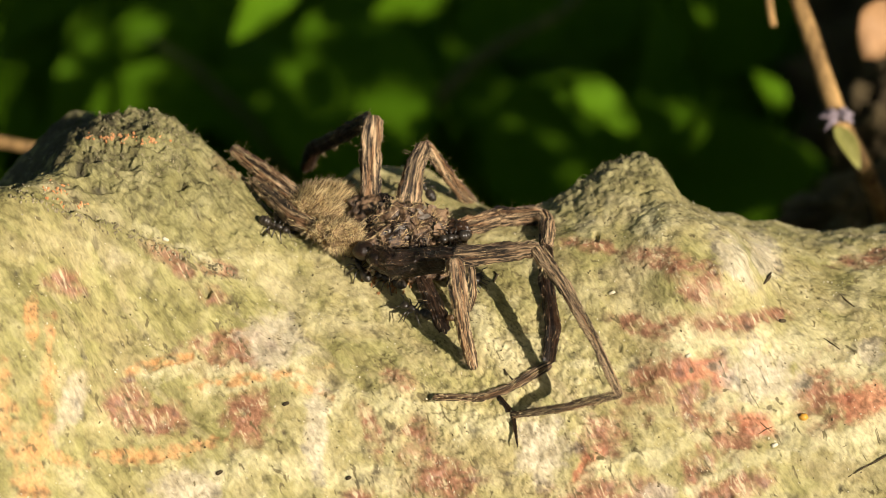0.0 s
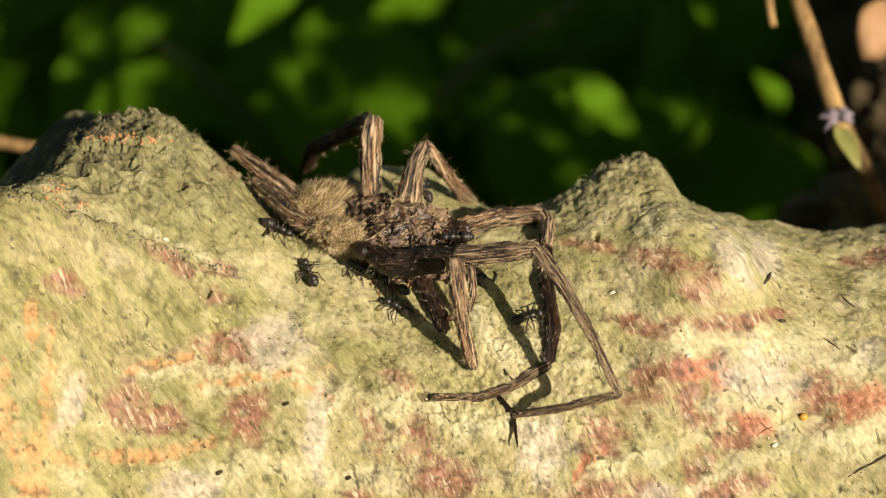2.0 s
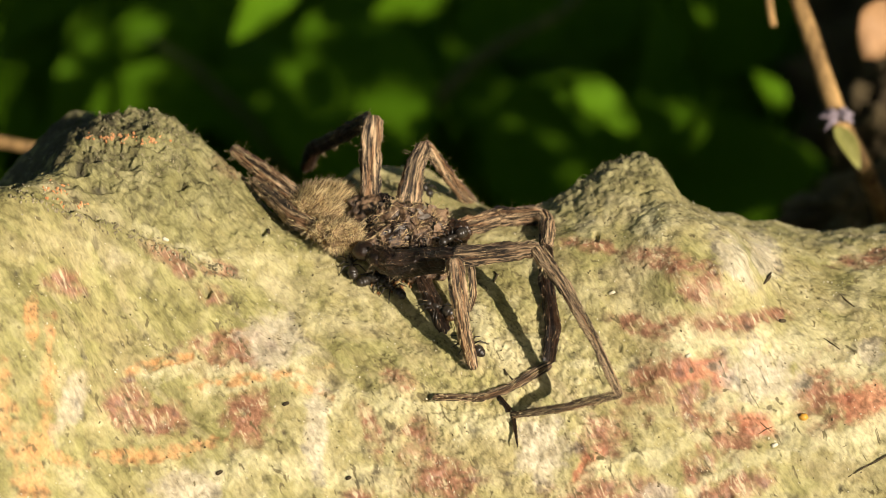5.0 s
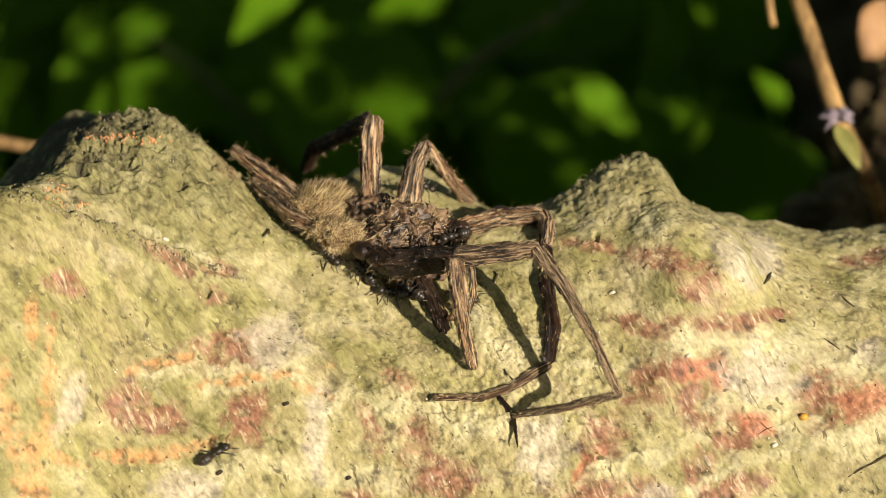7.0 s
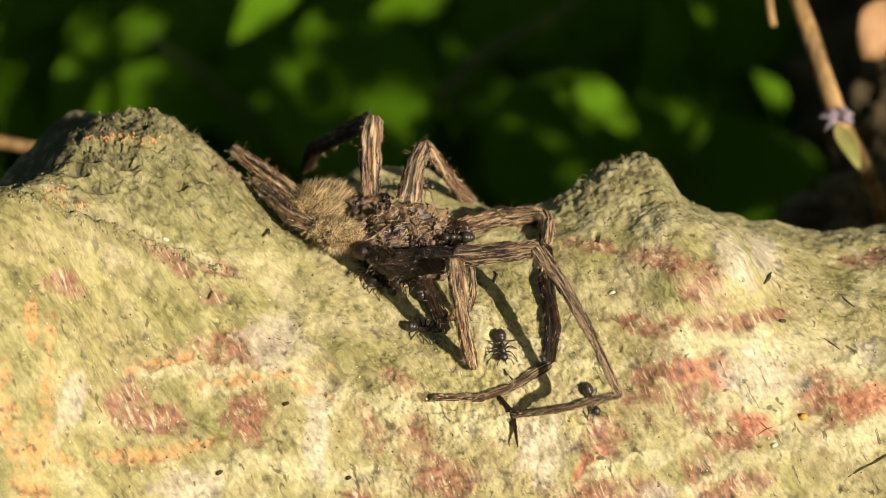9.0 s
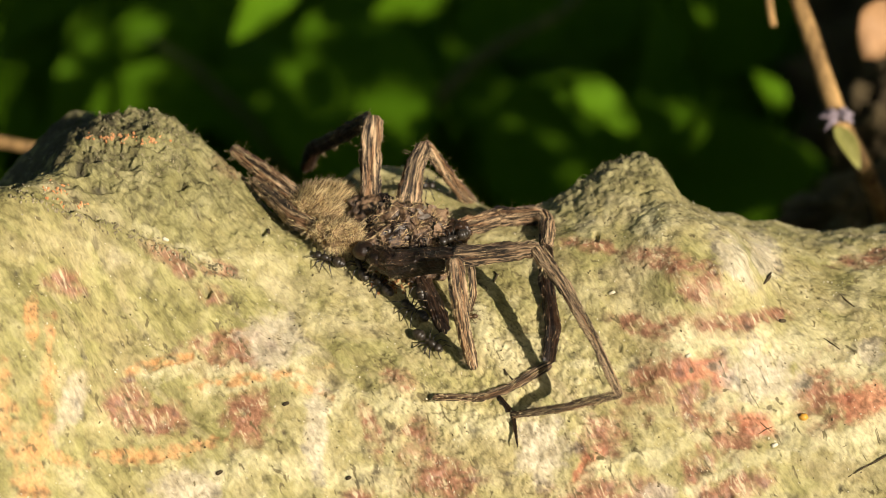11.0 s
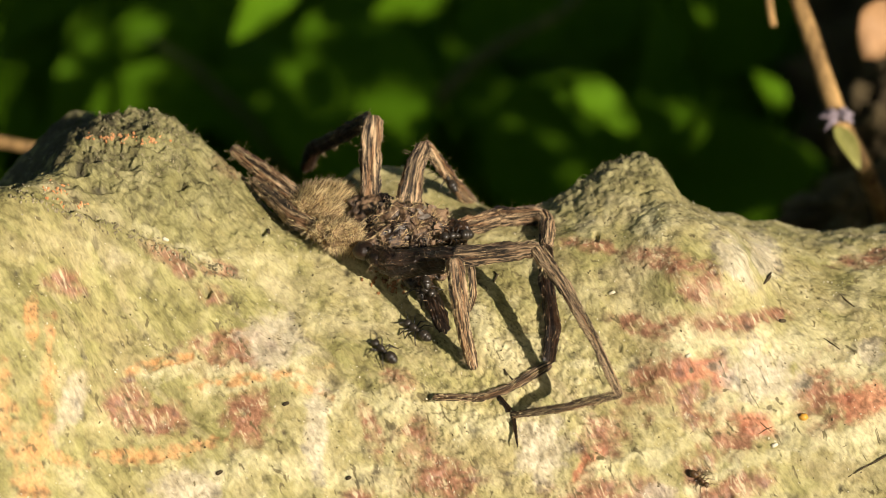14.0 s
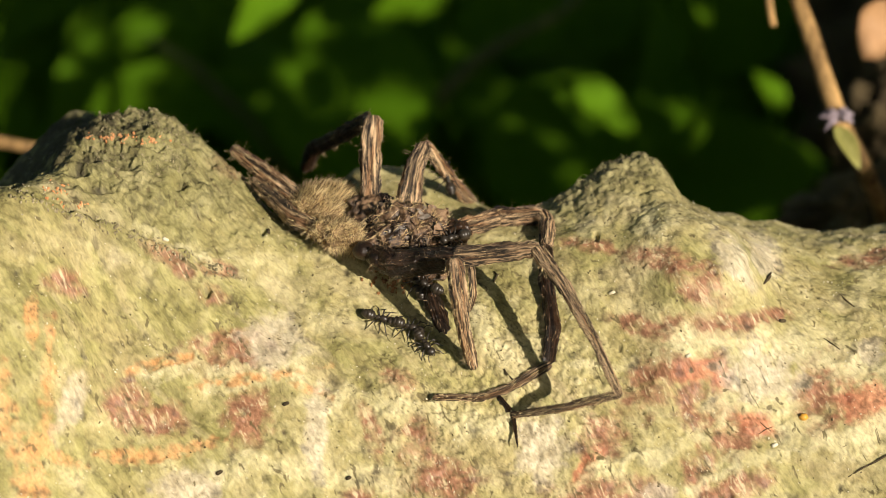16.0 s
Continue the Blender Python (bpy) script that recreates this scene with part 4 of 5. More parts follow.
    b1 = rod("tibia", [(-9.0, 13.0, 16.1), (-13.1, 20.0, 14.1), (-16.6, 26.0, 12.9), (-17.8, 30.0, 10.4)], [0.95, 0.9, 0.9, 0.8], LEG_DARK, b, seed=4)
    c = rod("leg", [(-4.4, 11.0, 4.6), (-3.6, 12.0, 9.8), (-2.2, 13.0, 13.0)], [1.5, 1.3, 0.9], LEG, root, seed=5)
    c1 = rod("tibia", [(-2.2, 14.0, 12.9), (1.1, 20.0, 8.6), (4.8, 27.0, 4.4)], [0.85, 0.8, 0.8], LEG, c, seed=6)
    d = rod("leg", [(1.4, 10.0, 2.5), (6.7, 15.8, 3.7), (12.4, 13.2, 4.2)], [1.1, 1.35, 1.2], LEG, root, seed=7)
    d0 = rod("patella", [(12.1, 13.3, 4.2), (12.8, 11.8, 3.0), (12.6, 8.7, 0.3)], [1.05, 1, 0.8], LEG, d, seed=8)
    # the shadow of leg e is put into this tibia's dark colour
    d1 = rod("tibia", [(12.5, 9.9, 1.1), (12.5, 5.3, -4.0), (13.1, 2.7, -9.4), (12.5, 1.2, -13.7)], [0.8, 0.9, 0.9, 0.8], LEG_DARK, d, seed=9)
    d2 = rod("metatarsus", [(12.7, 0.6, -13.6), (7.7, -0.3, -16.4), (4.4, -0.9, -17.5), (-1.2, -0.9, -17.4)], [0.62, 0.54, 0.46, 0.42], LEG_MID, d, seed=10)
    e = rod("leg", [(-8.8, 5.6, -0.6), (-5.6, 3.0, -1.9), (0.6, -1.3, -1.2), (3.1, -2.0, -0.9)], [1.2, 1.6, 1.4, 1.15], LEG_DARK, root, seed=11)
    e0 = rod("patella", [(1.1, -1.8, -0.9), (6.4, -2.4, -0.5), (11.3, -3.4, 0.1)], [1.25, 1.15, 0.95], LEG_MID, e, seed=12)
    e1 = rod("tibia", [(10.8, -3.4, 0.1), (14.1, -6.2, -4.5), (17.2, -9.3, -10.2), (20.0, -11.6, -16.5)], [0.95, 0.74, 0.6, 0.48], LEG, e, seed=13)
    e2 = rod("metatarsus", [(20.2, -11.6, -16.4), (14.0, -7.7, -18.2), (8.0, -1.4, -19.5)], [0.52, 0.5, 0.42], LEG_MID, e, seed=14)
    e3 = rod("tarsus", [(8.2, -1.4, -19.5), (6.5, -0.6, -17.4)], [0.4, 0.35], LEG_DARK, e, seed=15)
    e4 = rod("claw", [(8.2, -1.4, -19.5), (8.5, -2.7, -21.4), (8.7, -4.1, -23.1)], [0.32, 0.22, 0.08], LEG_DARK, e, seed=16)
    f = rod("leg", [(1.3, -5.4, -1.0), (1.8, -4.8, -5.2), (2.5, -2.0, -9.9), (3.6, 0.5, -14.1)], [0.95, 1.05, 0.82, 0.66], LEG, root, seed=17)
    # this leg lies in shade, painted in with the dark skin
    g = rod("leg", [(-2.7, 6.9, -3.3), (-1.0, 5.6, -6.7), (0.5, 4.0, -10.4)], [0.8, 1.05, 0.8], LEG_DARK, root, seed=18)
    h = rod("palp", [(3.3, 1.0, -1.9), (3.6, 1.0, -5.3), (3.1, 2.0, -7.4)], [0.4, 0.45, 0.3], LEG, root, seed=19)
    for ob, (seats, long, thick) in list(seats_of.items()):
        hairs("bristles", seats, long, thick, BRISTLE, ob, 7)
    for ob, seats in lying_on.items():
        dark = ob.data.materials[0] is LEG_DARK
        hairs("leg_hair", seats[::3] if dark else seats, 0.9, 0.034, BRISTLE if dark else FUR, ob, 11, (0, 0, 0), "pale fibres lying along the leg", 0.14)
    return tagged(root, "dead hairy brown spider lying curled on the bark", "spider")


make_spider()


def lichen_fuzz():
    """Fine wiry lichen on the crests of the knots."""
    rng = np.random.RandomState(19)
    n, co, rz = GRID
    front = np.zeros(n, bool)
    front[88:-88, :330] = True
    for seed, low, high, count in ((61, 10, 34, 900), (62, -46, -24, 500)):
        seats = []
        for i in rng.choice(np.where(front.ravel() & (rz > 0.55) & (co[:, 0] > low) & (co[:, 0] < high))[0], count):
            seats.append((Vector(co[i]), Vector((0.2, -0.55, 0.8))))
        ob = hairs("lichen_fuzz", seats, 0.75, 0.035, CRUST, None, seed, (0, 0, 0), "wiry grey lichen fuzz on the knot", 0.9)
        ob.matrix_basis = BENCH


lichen_fuzz()


def background_bits():
    leaf, _ = lump("dead_leaf", (64.2, 75.0, 32.5), (3.4, 1.2, 4.6), TAN_LEAF, None, "", 31, 0.15, 0.35, (0, 20, 25))
    leaf.matrix_basis = BENCH
    tagged(leaf, "curled tan dead leaf caught beside the dry stalk", "leaf")
    wood, _ = lump("rotten_log", (105.2, 250.0, 23.5), (26, 40, 45), WOOD, None, "", 37, 0.3, 0.12, (0, 0, 0), 6)
    wood.matrix_basis = BENCH
    stump, _ = lump("mossy_stump", (70.5, 100.0, 20.1), (7, 6, 12), WOOD, None, "", 43, 0.35, 0.3, (0, 15, 0), 6)
    stump.matrix_basis = BENCH
    tagged(stump, "brown mossy broken wood behind the dry stalk", "stump")
    root_wood, _ = lump("rotten_root", (64.9, 85.0, 4.4), (13, 9, 8), WOOD, None, "", 47, 0.25, 0.25, (0, -12, 0), 6)
    root_wood.matrix_basis = BENCH
    tagged(root_wood, "dark rotten root rising behind the limb", "root")
    tagged(wood, "dark brown mossy rotten log behind the limb", "log")


background_bits()


def ball(bm, c, r, turn=0, seg=10):
    m = Matrix.Translation(c) @ pose(0, 0, 0, 0, turn, 0) @ Matrix.Diagonal((*r, 1))
    bmesh.ops.create_uvsphere(bm, u_segments=seg, v_segments=8, radius=1, matrix=m)


def make_fly():
    root = new("fly")
    bm = bmesh.new()
    ball(bm, Vector((0, 0, 0)), (0.95, 0.42, 0.45))
    ball(bm, Vector((0.95, 0, 0.05)), (0.36, 0.4, 0.36))
    bmesh.ops.scale(bm, vec=(MM,) * 3, verts=bm.verts)
    part("body", bm, FLY, root)
    for s in (-1, 1):
        bm = bmesh.new()
        blade(bm, leaf_pose((0.2, 0.2 * s, 0.35), (-0.6, 1.7 * s, 0.7), (0, 0, 1)), 1.9, 0.8, 0.05, 0.05)
        bmesh.ops.scale(bm, vec=(MM,) * 3, verts=bm.verts)
        part("wing", bm, WING, root)
    return tagged(root, "tiny orange fly in flight before dark foliage", "fly")


# ---- ants ----
def piece(name, parent, balls=(), rods=(), size=1.2, paint=None):
    bm = bmesh.new()
    for c, r, t in balls:
        ball(bm, Vector(c), r, t)
    for pts, rad in rods:
        tube(bm, pts, rad, 6)
    bmesh.ops.scale(bm, vec=(size * MM,) * 3, verts=bm.verts)
    return part(name, bm, paint or ANT, parent)


HIPS = ((0.35, 0.22), (0.05, 0.24), (-0.25, 0.22))


def make_ant(size=1.2, paint=None):
    """An ant with its feet at z 0 and its head towards +x, about 4.3 mm long."""
    root = new("ant")
    piece("thorax", root, [((0.25, 0, 0.72), (0.52, 0.35, 0.36), 8), ((-0.32, 0, 0.70), (0.36, 0.24, 0.26), -10)], (), size, paint)
    head = piece("head", root, [((1.02, 0, 0.70), (0.44, 0.43, 0.34), 15)], (), size, paint)
    piece("gaster", root, [((-1.02, 0, 0.79), (0.42, 0.50, 0.49), 0), ((-1.28, 0, 0.80), (0.46, 0.57, 0.54), 0), ((-1.58, 0, 0.79), (0.42, 0.50, 0.47), 0), ((-1.82, 0, 0.77), (0.28, 0.34, 0.31), 0), ((-0.66, 0, 0.66), (0.13, 0.14, 0.22), 0)], (), size, paint)
    for s in (-1, 1):
        piece("mandible", head, (), [([(1.3, 0.1 * s, 0.62), (1.44, 0.12 * s, 0.56), (1.54, 0.04 * s, 0.51)], [0.09, 0.07, 0.03])], size, paint)
        piece("antenna", head, (), [([(1.25, 0.2 * s, 0.8), (1.5, 0.62 * s, 0.95), (2.0, 0.85 * s, 0.7)], [0.05, 0.045, 0.05])], size, paint)
        for k, (hx, hy) in enumerate(HIPS):
            reach = (0.75, 0.05, -0.85)[k]
            leg = piece("leg", root, (), [([(0, 0, 0.55), (reach * 0.4, 0.55 * s, 0.95), (reach * 0.8, 1.0 * s, 0.4), (reach * 1.15, 1.3 * s, 0.0)], [0.09, 0.07, 0.055, 0.03])], size, paint)
            leg.location = (size * hx * MM, size * hy * s * MM, 0)
    return tagged(root, "small glossy black ant walking over the bark", "ant", "ants on the dead spider")


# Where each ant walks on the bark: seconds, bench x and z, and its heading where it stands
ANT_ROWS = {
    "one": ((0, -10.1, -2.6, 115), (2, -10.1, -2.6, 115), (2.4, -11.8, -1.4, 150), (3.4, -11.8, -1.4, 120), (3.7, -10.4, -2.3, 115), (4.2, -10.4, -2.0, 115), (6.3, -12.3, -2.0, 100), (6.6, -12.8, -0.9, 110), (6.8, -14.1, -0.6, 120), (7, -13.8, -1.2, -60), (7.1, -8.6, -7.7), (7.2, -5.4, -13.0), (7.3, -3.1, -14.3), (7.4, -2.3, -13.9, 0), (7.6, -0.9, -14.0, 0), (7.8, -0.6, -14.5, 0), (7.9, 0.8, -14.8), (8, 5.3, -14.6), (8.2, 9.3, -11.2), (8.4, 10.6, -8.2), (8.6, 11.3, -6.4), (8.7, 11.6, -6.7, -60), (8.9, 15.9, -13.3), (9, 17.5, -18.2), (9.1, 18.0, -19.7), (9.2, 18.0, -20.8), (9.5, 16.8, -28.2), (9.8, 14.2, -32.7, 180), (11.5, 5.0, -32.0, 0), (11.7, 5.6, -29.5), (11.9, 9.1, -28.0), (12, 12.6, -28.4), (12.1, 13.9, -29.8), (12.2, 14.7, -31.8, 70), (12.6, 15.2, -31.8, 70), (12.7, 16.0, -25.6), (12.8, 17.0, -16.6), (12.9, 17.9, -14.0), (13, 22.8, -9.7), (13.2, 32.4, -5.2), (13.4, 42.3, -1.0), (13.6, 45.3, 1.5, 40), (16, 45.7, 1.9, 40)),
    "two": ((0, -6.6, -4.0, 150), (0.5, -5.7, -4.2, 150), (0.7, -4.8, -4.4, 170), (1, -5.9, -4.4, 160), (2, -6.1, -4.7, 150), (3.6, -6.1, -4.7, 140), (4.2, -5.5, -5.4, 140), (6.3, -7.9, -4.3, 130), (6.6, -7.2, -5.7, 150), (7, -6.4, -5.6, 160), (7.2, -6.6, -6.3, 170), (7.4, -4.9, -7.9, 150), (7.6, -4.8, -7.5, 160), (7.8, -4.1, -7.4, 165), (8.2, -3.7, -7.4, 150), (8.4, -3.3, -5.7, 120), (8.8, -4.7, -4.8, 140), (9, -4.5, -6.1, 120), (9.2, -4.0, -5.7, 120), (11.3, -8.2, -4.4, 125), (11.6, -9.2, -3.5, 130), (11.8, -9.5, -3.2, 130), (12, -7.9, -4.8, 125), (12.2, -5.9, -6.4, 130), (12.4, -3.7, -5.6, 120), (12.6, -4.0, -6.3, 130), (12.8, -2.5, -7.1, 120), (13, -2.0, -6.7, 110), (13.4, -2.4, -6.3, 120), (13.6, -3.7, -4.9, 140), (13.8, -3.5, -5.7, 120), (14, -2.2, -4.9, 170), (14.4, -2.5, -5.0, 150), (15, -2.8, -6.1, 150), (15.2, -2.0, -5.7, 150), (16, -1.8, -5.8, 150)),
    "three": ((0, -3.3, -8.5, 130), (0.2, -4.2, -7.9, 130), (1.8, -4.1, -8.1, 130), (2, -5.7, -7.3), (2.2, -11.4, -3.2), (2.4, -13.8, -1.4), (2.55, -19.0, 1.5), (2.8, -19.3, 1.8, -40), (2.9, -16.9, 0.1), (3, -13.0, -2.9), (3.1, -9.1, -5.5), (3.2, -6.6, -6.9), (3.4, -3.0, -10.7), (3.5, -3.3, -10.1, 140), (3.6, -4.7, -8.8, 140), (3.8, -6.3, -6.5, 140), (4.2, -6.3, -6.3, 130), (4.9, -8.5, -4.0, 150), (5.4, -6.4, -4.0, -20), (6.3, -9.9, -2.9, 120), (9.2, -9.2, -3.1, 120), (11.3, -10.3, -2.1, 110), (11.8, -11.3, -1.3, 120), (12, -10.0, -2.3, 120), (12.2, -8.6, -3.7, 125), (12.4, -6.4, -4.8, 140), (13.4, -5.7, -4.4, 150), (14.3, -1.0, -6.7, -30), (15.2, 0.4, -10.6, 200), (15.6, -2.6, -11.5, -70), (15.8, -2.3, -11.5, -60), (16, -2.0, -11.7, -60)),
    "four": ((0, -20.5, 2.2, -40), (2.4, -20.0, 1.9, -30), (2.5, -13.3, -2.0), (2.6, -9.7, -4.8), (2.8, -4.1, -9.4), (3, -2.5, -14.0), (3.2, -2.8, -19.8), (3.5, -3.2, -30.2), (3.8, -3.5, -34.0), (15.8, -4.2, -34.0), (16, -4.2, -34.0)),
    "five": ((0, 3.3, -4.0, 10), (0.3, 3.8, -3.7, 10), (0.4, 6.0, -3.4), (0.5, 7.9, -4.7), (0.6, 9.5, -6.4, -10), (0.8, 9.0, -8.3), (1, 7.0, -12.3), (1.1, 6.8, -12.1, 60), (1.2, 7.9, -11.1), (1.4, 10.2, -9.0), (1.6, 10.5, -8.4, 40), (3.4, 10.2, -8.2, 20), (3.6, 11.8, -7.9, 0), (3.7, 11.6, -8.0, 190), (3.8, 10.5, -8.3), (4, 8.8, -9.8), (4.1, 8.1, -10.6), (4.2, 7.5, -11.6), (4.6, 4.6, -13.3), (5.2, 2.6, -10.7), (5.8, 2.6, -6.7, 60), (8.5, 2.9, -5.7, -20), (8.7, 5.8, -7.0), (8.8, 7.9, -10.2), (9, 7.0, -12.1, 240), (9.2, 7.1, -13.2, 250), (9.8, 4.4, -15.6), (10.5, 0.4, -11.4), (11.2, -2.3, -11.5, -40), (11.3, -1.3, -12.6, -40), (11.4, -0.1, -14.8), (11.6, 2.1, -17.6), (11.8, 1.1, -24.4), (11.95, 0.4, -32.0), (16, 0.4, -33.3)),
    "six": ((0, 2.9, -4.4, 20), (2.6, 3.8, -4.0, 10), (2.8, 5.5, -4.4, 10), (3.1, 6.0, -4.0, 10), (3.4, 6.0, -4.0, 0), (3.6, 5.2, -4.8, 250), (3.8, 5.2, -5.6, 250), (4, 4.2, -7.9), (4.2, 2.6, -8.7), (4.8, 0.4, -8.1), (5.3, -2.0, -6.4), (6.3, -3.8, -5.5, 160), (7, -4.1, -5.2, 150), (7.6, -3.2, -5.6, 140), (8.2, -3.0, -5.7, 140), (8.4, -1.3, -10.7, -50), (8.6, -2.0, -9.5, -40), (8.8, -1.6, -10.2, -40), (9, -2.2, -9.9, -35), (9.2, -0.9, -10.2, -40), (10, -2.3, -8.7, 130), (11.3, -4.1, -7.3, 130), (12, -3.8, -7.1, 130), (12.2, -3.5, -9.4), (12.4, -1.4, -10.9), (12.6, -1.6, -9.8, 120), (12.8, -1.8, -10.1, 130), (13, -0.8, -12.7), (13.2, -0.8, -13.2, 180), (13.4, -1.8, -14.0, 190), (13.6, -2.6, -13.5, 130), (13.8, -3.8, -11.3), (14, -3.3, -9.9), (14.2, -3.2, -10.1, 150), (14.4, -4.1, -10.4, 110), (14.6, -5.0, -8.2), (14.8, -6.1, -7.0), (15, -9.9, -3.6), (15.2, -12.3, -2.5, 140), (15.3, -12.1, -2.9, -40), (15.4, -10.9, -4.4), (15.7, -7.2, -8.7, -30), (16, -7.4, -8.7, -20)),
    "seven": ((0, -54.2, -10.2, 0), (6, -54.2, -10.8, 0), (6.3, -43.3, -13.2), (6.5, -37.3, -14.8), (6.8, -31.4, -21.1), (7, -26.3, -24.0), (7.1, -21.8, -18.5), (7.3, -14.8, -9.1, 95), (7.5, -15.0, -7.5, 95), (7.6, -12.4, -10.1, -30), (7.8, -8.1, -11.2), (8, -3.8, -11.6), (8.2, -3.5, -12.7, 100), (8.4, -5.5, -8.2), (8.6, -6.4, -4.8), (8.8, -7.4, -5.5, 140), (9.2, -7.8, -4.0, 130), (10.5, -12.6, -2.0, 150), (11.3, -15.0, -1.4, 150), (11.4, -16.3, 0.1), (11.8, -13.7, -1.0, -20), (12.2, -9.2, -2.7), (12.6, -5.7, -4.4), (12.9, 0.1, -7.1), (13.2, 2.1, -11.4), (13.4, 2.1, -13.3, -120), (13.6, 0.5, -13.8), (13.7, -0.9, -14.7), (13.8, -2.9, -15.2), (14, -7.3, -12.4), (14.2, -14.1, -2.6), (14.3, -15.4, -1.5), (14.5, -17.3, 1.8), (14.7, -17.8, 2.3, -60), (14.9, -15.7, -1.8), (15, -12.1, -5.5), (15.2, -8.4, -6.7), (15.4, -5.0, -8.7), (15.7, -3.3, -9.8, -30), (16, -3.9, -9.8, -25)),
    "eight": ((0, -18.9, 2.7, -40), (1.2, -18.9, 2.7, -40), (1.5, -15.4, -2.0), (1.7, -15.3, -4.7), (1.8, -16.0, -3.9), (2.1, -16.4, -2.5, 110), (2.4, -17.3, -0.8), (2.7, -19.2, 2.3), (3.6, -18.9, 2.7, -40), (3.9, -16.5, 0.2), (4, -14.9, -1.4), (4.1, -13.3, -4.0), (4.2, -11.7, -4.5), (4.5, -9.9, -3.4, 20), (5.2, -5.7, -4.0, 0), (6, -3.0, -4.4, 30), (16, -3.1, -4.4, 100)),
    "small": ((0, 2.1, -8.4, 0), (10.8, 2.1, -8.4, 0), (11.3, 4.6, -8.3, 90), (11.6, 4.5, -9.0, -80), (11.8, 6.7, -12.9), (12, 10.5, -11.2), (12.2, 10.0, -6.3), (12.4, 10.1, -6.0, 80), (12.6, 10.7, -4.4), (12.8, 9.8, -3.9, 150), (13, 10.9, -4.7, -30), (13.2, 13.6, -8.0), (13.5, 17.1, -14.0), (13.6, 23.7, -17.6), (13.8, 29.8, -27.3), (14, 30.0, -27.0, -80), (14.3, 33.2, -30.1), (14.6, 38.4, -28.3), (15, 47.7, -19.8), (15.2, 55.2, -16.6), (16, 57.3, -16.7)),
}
FIRST = make_ant()
ANTS = {name: FIRST if k == 0 else make_ant(0.8, BROWN_ANT) if name == "small" else copy_thing(FIRST, BENCH) for k, name in enumerate(ANT_ROWS)}
tagged(ANTS["small"], "tiny brown ant running over the bark")


# how far an ant stands off the bark where it climbs over the spider's leg
CLIMB = {"two": 3.0, "three": 1.5}


def ant_track(rows):
    """Tenth by tenth: seconds, x, z, heading and how fast it goes."""
    out, head = [], None
    for k in range(161):
        t = k / 10
        i = max(n for n, r in enumerate(rows) if r[0] <= t + 1e-6)
        r0, r1 = rows[i], rows[min(i + 1, len(rows) - 1)]
        f = (t - r0[0]) / (r1[0] - r0[0]) if r1[0] > r0[0] else 0
        x, z = r0[1] + (r1[1] - r0[1]) * f, r0[2] + (r1[2] - r0[2]) * f
        go = math.hypot(r1[1] - r0[1], r1[2] - r0[2])
        pace = go / max(r1[0] - r0[0], 0.05) if r1 is not r0 else 0
        if len(r1) > 3 and (f > 0.5 or pace < 4):
            want = r1[3]
        elif pace >= 4:
            want = math.degrees(math.atan2(r1[2] - r0[2], r1[1] - r0[1]))
        else:
            want = r0[3] if len(r0) > 3 else head
        if head is None:
            head = want if want is not None else 0
        turn = (want - head + 180) % 360 - 180
        head += max(-65, min(65, turn))
        out.append((t, x, z, head, pace))
    return out


def ant_pose(x, z, turn, lift=0.0):
    c, n = bark_at(x, z, lift)
    n = (n + Vector((0, -0.9, 0.5))).normalized()
    return set_pose(c, n, turn)


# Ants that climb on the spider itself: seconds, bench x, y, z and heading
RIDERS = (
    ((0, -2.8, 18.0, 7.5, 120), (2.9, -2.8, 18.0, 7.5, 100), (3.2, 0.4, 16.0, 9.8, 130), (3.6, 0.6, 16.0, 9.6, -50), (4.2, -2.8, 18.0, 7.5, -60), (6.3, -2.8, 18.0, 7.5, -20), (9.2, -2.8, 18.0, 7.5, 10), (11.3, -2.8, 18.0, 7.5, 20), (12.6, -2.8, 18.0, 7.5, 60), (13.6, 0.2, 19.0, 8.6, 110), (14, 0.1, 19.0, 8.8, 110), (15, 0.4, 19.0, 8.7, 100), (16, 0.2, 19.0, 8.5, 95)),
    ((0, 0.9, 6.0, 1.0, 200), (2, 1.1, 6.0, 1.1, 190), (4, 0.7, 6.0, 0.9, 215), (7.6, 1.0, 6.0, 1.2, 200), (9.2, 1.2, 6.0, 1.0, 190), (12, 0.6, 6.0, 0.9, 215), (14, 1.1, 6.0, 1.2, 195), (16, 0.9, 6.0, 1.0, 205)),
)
RIDING = [copy_thing(FIRST, BENCH) for _ in RIDERS]
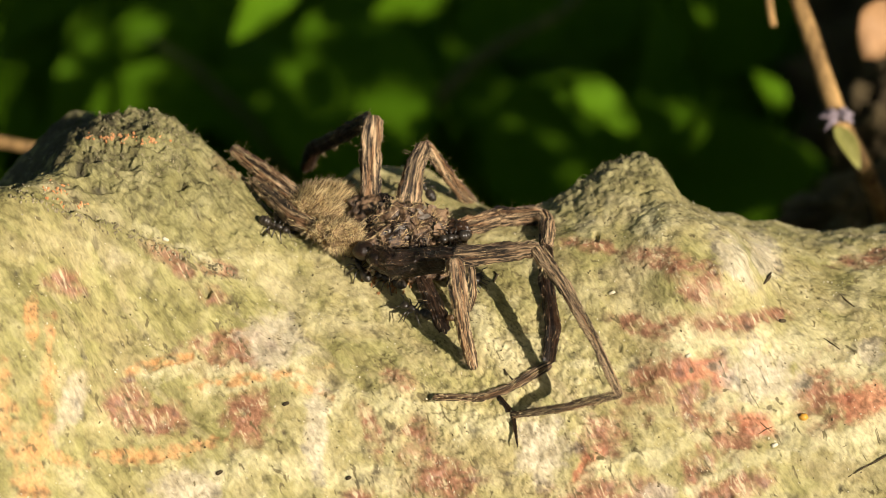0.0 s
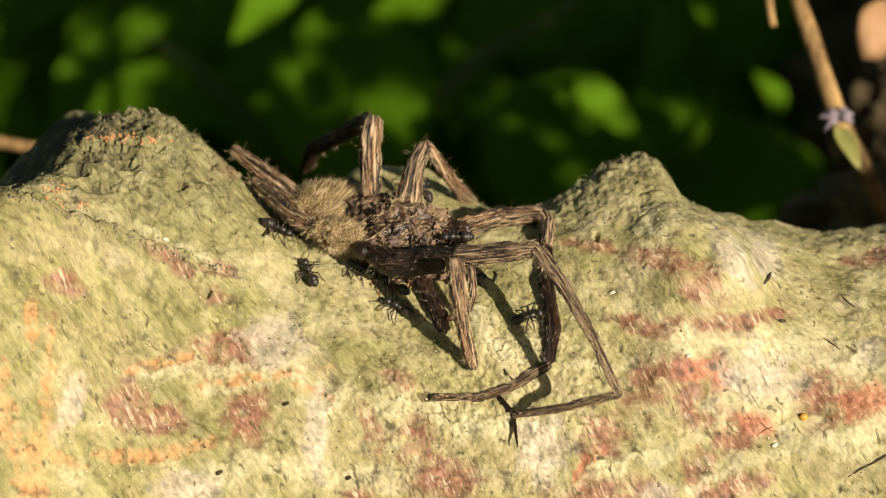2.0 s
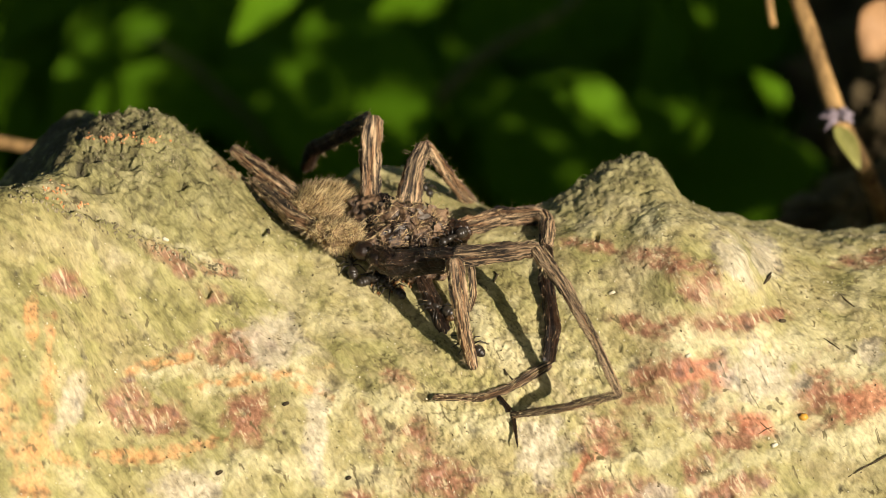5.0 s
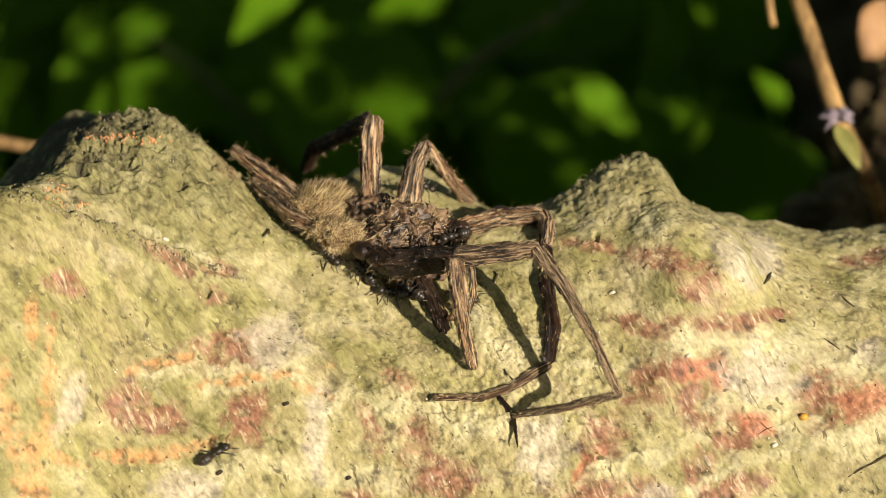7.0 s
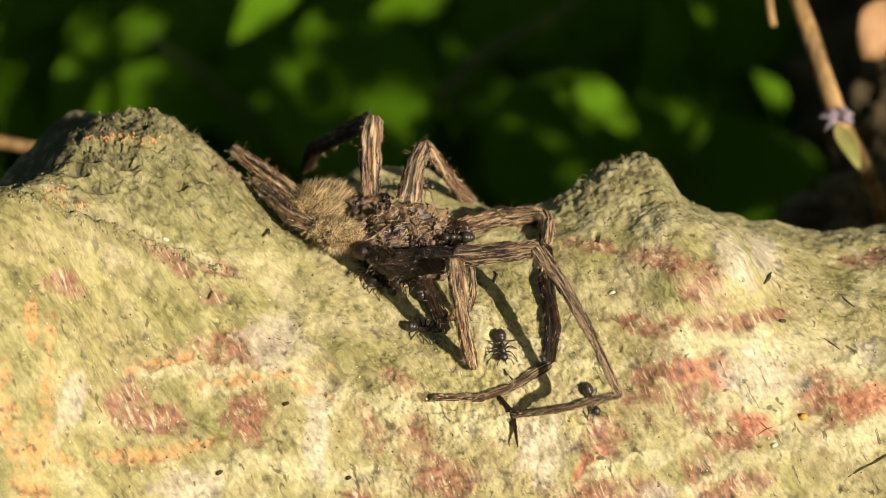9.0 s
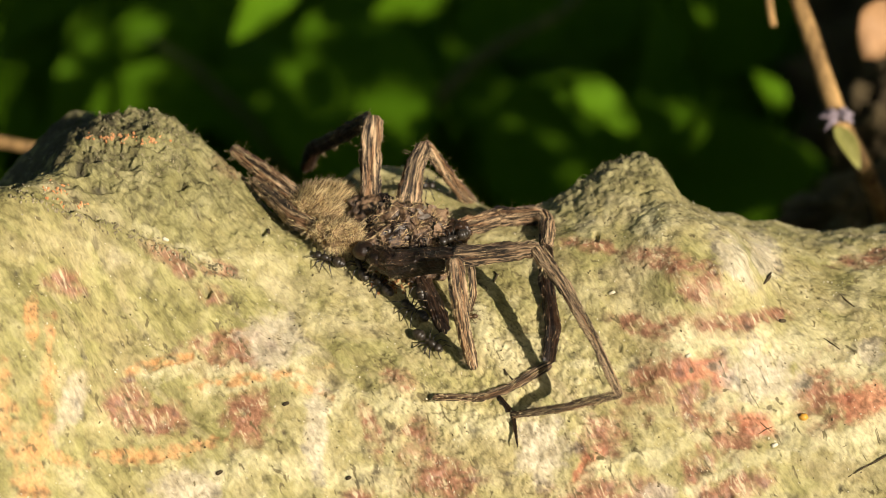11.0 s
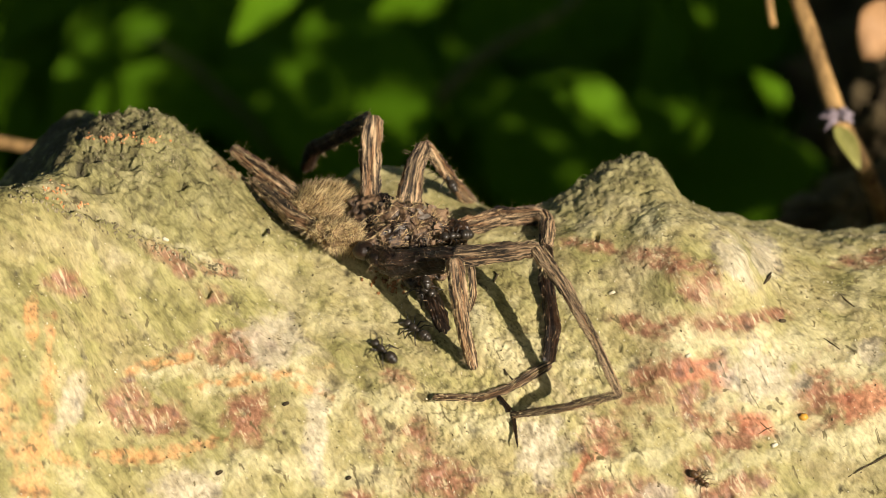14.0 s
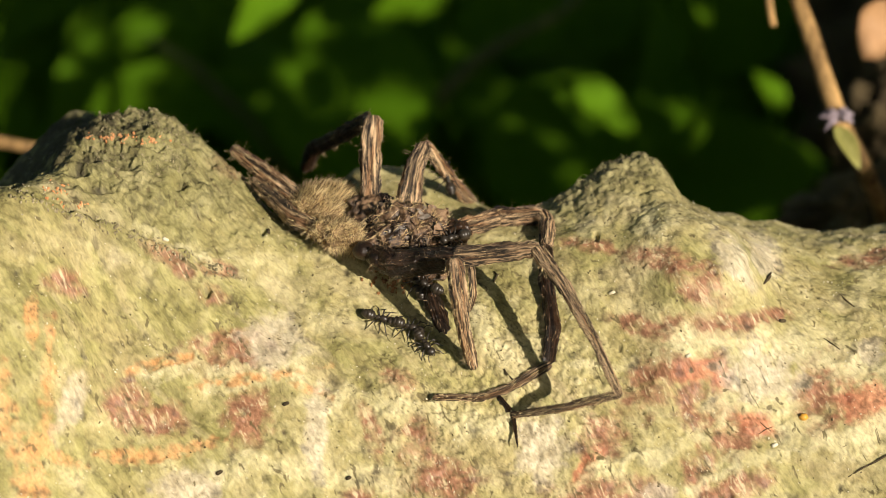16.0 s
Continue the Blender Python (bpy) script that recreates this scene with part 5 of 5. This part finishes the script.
FLIGHT = ((0, -2.0, 150.0, -35.0), (12.2, -2.0, 150.0, -35.0), (12.5, 1.5, 45.0, 11.9), (12.6, 7.4, 45.0, 15.8), (12.7, 15.4, 45.0, 18.4), (12.8, 19.3, 45.0, 22.0), (12.9, 22.0, 45.0, 26.0), (13.0, 28.6, 45.0, 30.4), (13.1, 26.2, 45.0, 28.0), (13.2, 29.9, 45.0, 16.5), (13.5, 50.0, 150.0, -35.0), (16, 50.0, 150.0, -35.0))
THE_FLY = make_fly()


def set_pose(c, n, turn):
    fwd = Vector((math.cos(radians(turn)), 0, math.sin(radians(turn))))
    fx = (fwd - n * fwd.dot(n)).normalized()
    return BENCH @ (Matrix.Translation(c * MM) @ Matrix((fx, n.cross(fx), n)).transposed().to_4x4())


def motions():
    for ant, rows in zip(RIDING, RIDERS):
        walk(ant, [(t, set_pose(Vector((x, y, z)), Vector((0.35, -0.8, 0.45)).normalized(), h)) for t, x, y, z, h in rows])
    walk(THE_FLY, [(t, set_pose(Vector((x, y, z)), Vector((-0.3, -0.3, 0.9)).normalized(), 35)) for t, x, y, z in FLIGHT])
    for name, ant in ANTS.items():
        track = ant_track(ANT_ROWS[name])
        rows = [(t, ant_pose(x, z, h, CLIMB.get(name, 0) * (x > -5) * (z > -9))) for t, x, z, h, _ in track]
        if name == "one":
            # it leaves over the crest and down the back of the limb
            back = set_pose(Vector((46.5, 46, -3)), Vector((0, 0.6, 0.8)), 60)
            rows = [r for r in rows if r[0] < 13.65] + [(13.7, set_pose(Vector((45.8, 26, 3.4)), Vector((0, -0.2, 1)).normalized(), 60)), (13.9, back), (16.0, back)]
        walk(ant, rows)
        legs = [o for o in ant.children if o.name.startswith("leg")]
        for k, leg in enumerate(legs):
            at, phase, rows = leg.location.copy(), (k % 2) * math.pi + (k // 3) * math.pi, []
            for i, (t, _, _, _, pace) in enumerate(track):
                phase += 2.2 if pace > 4 else 0.35
                rows.append((t, Matrix.Translation(at) @ pose(0, 0, 0, 0, 0, (19 if pace > 4 else 6) * math.sin(phase))))
            walk(leg, rows)


motions()
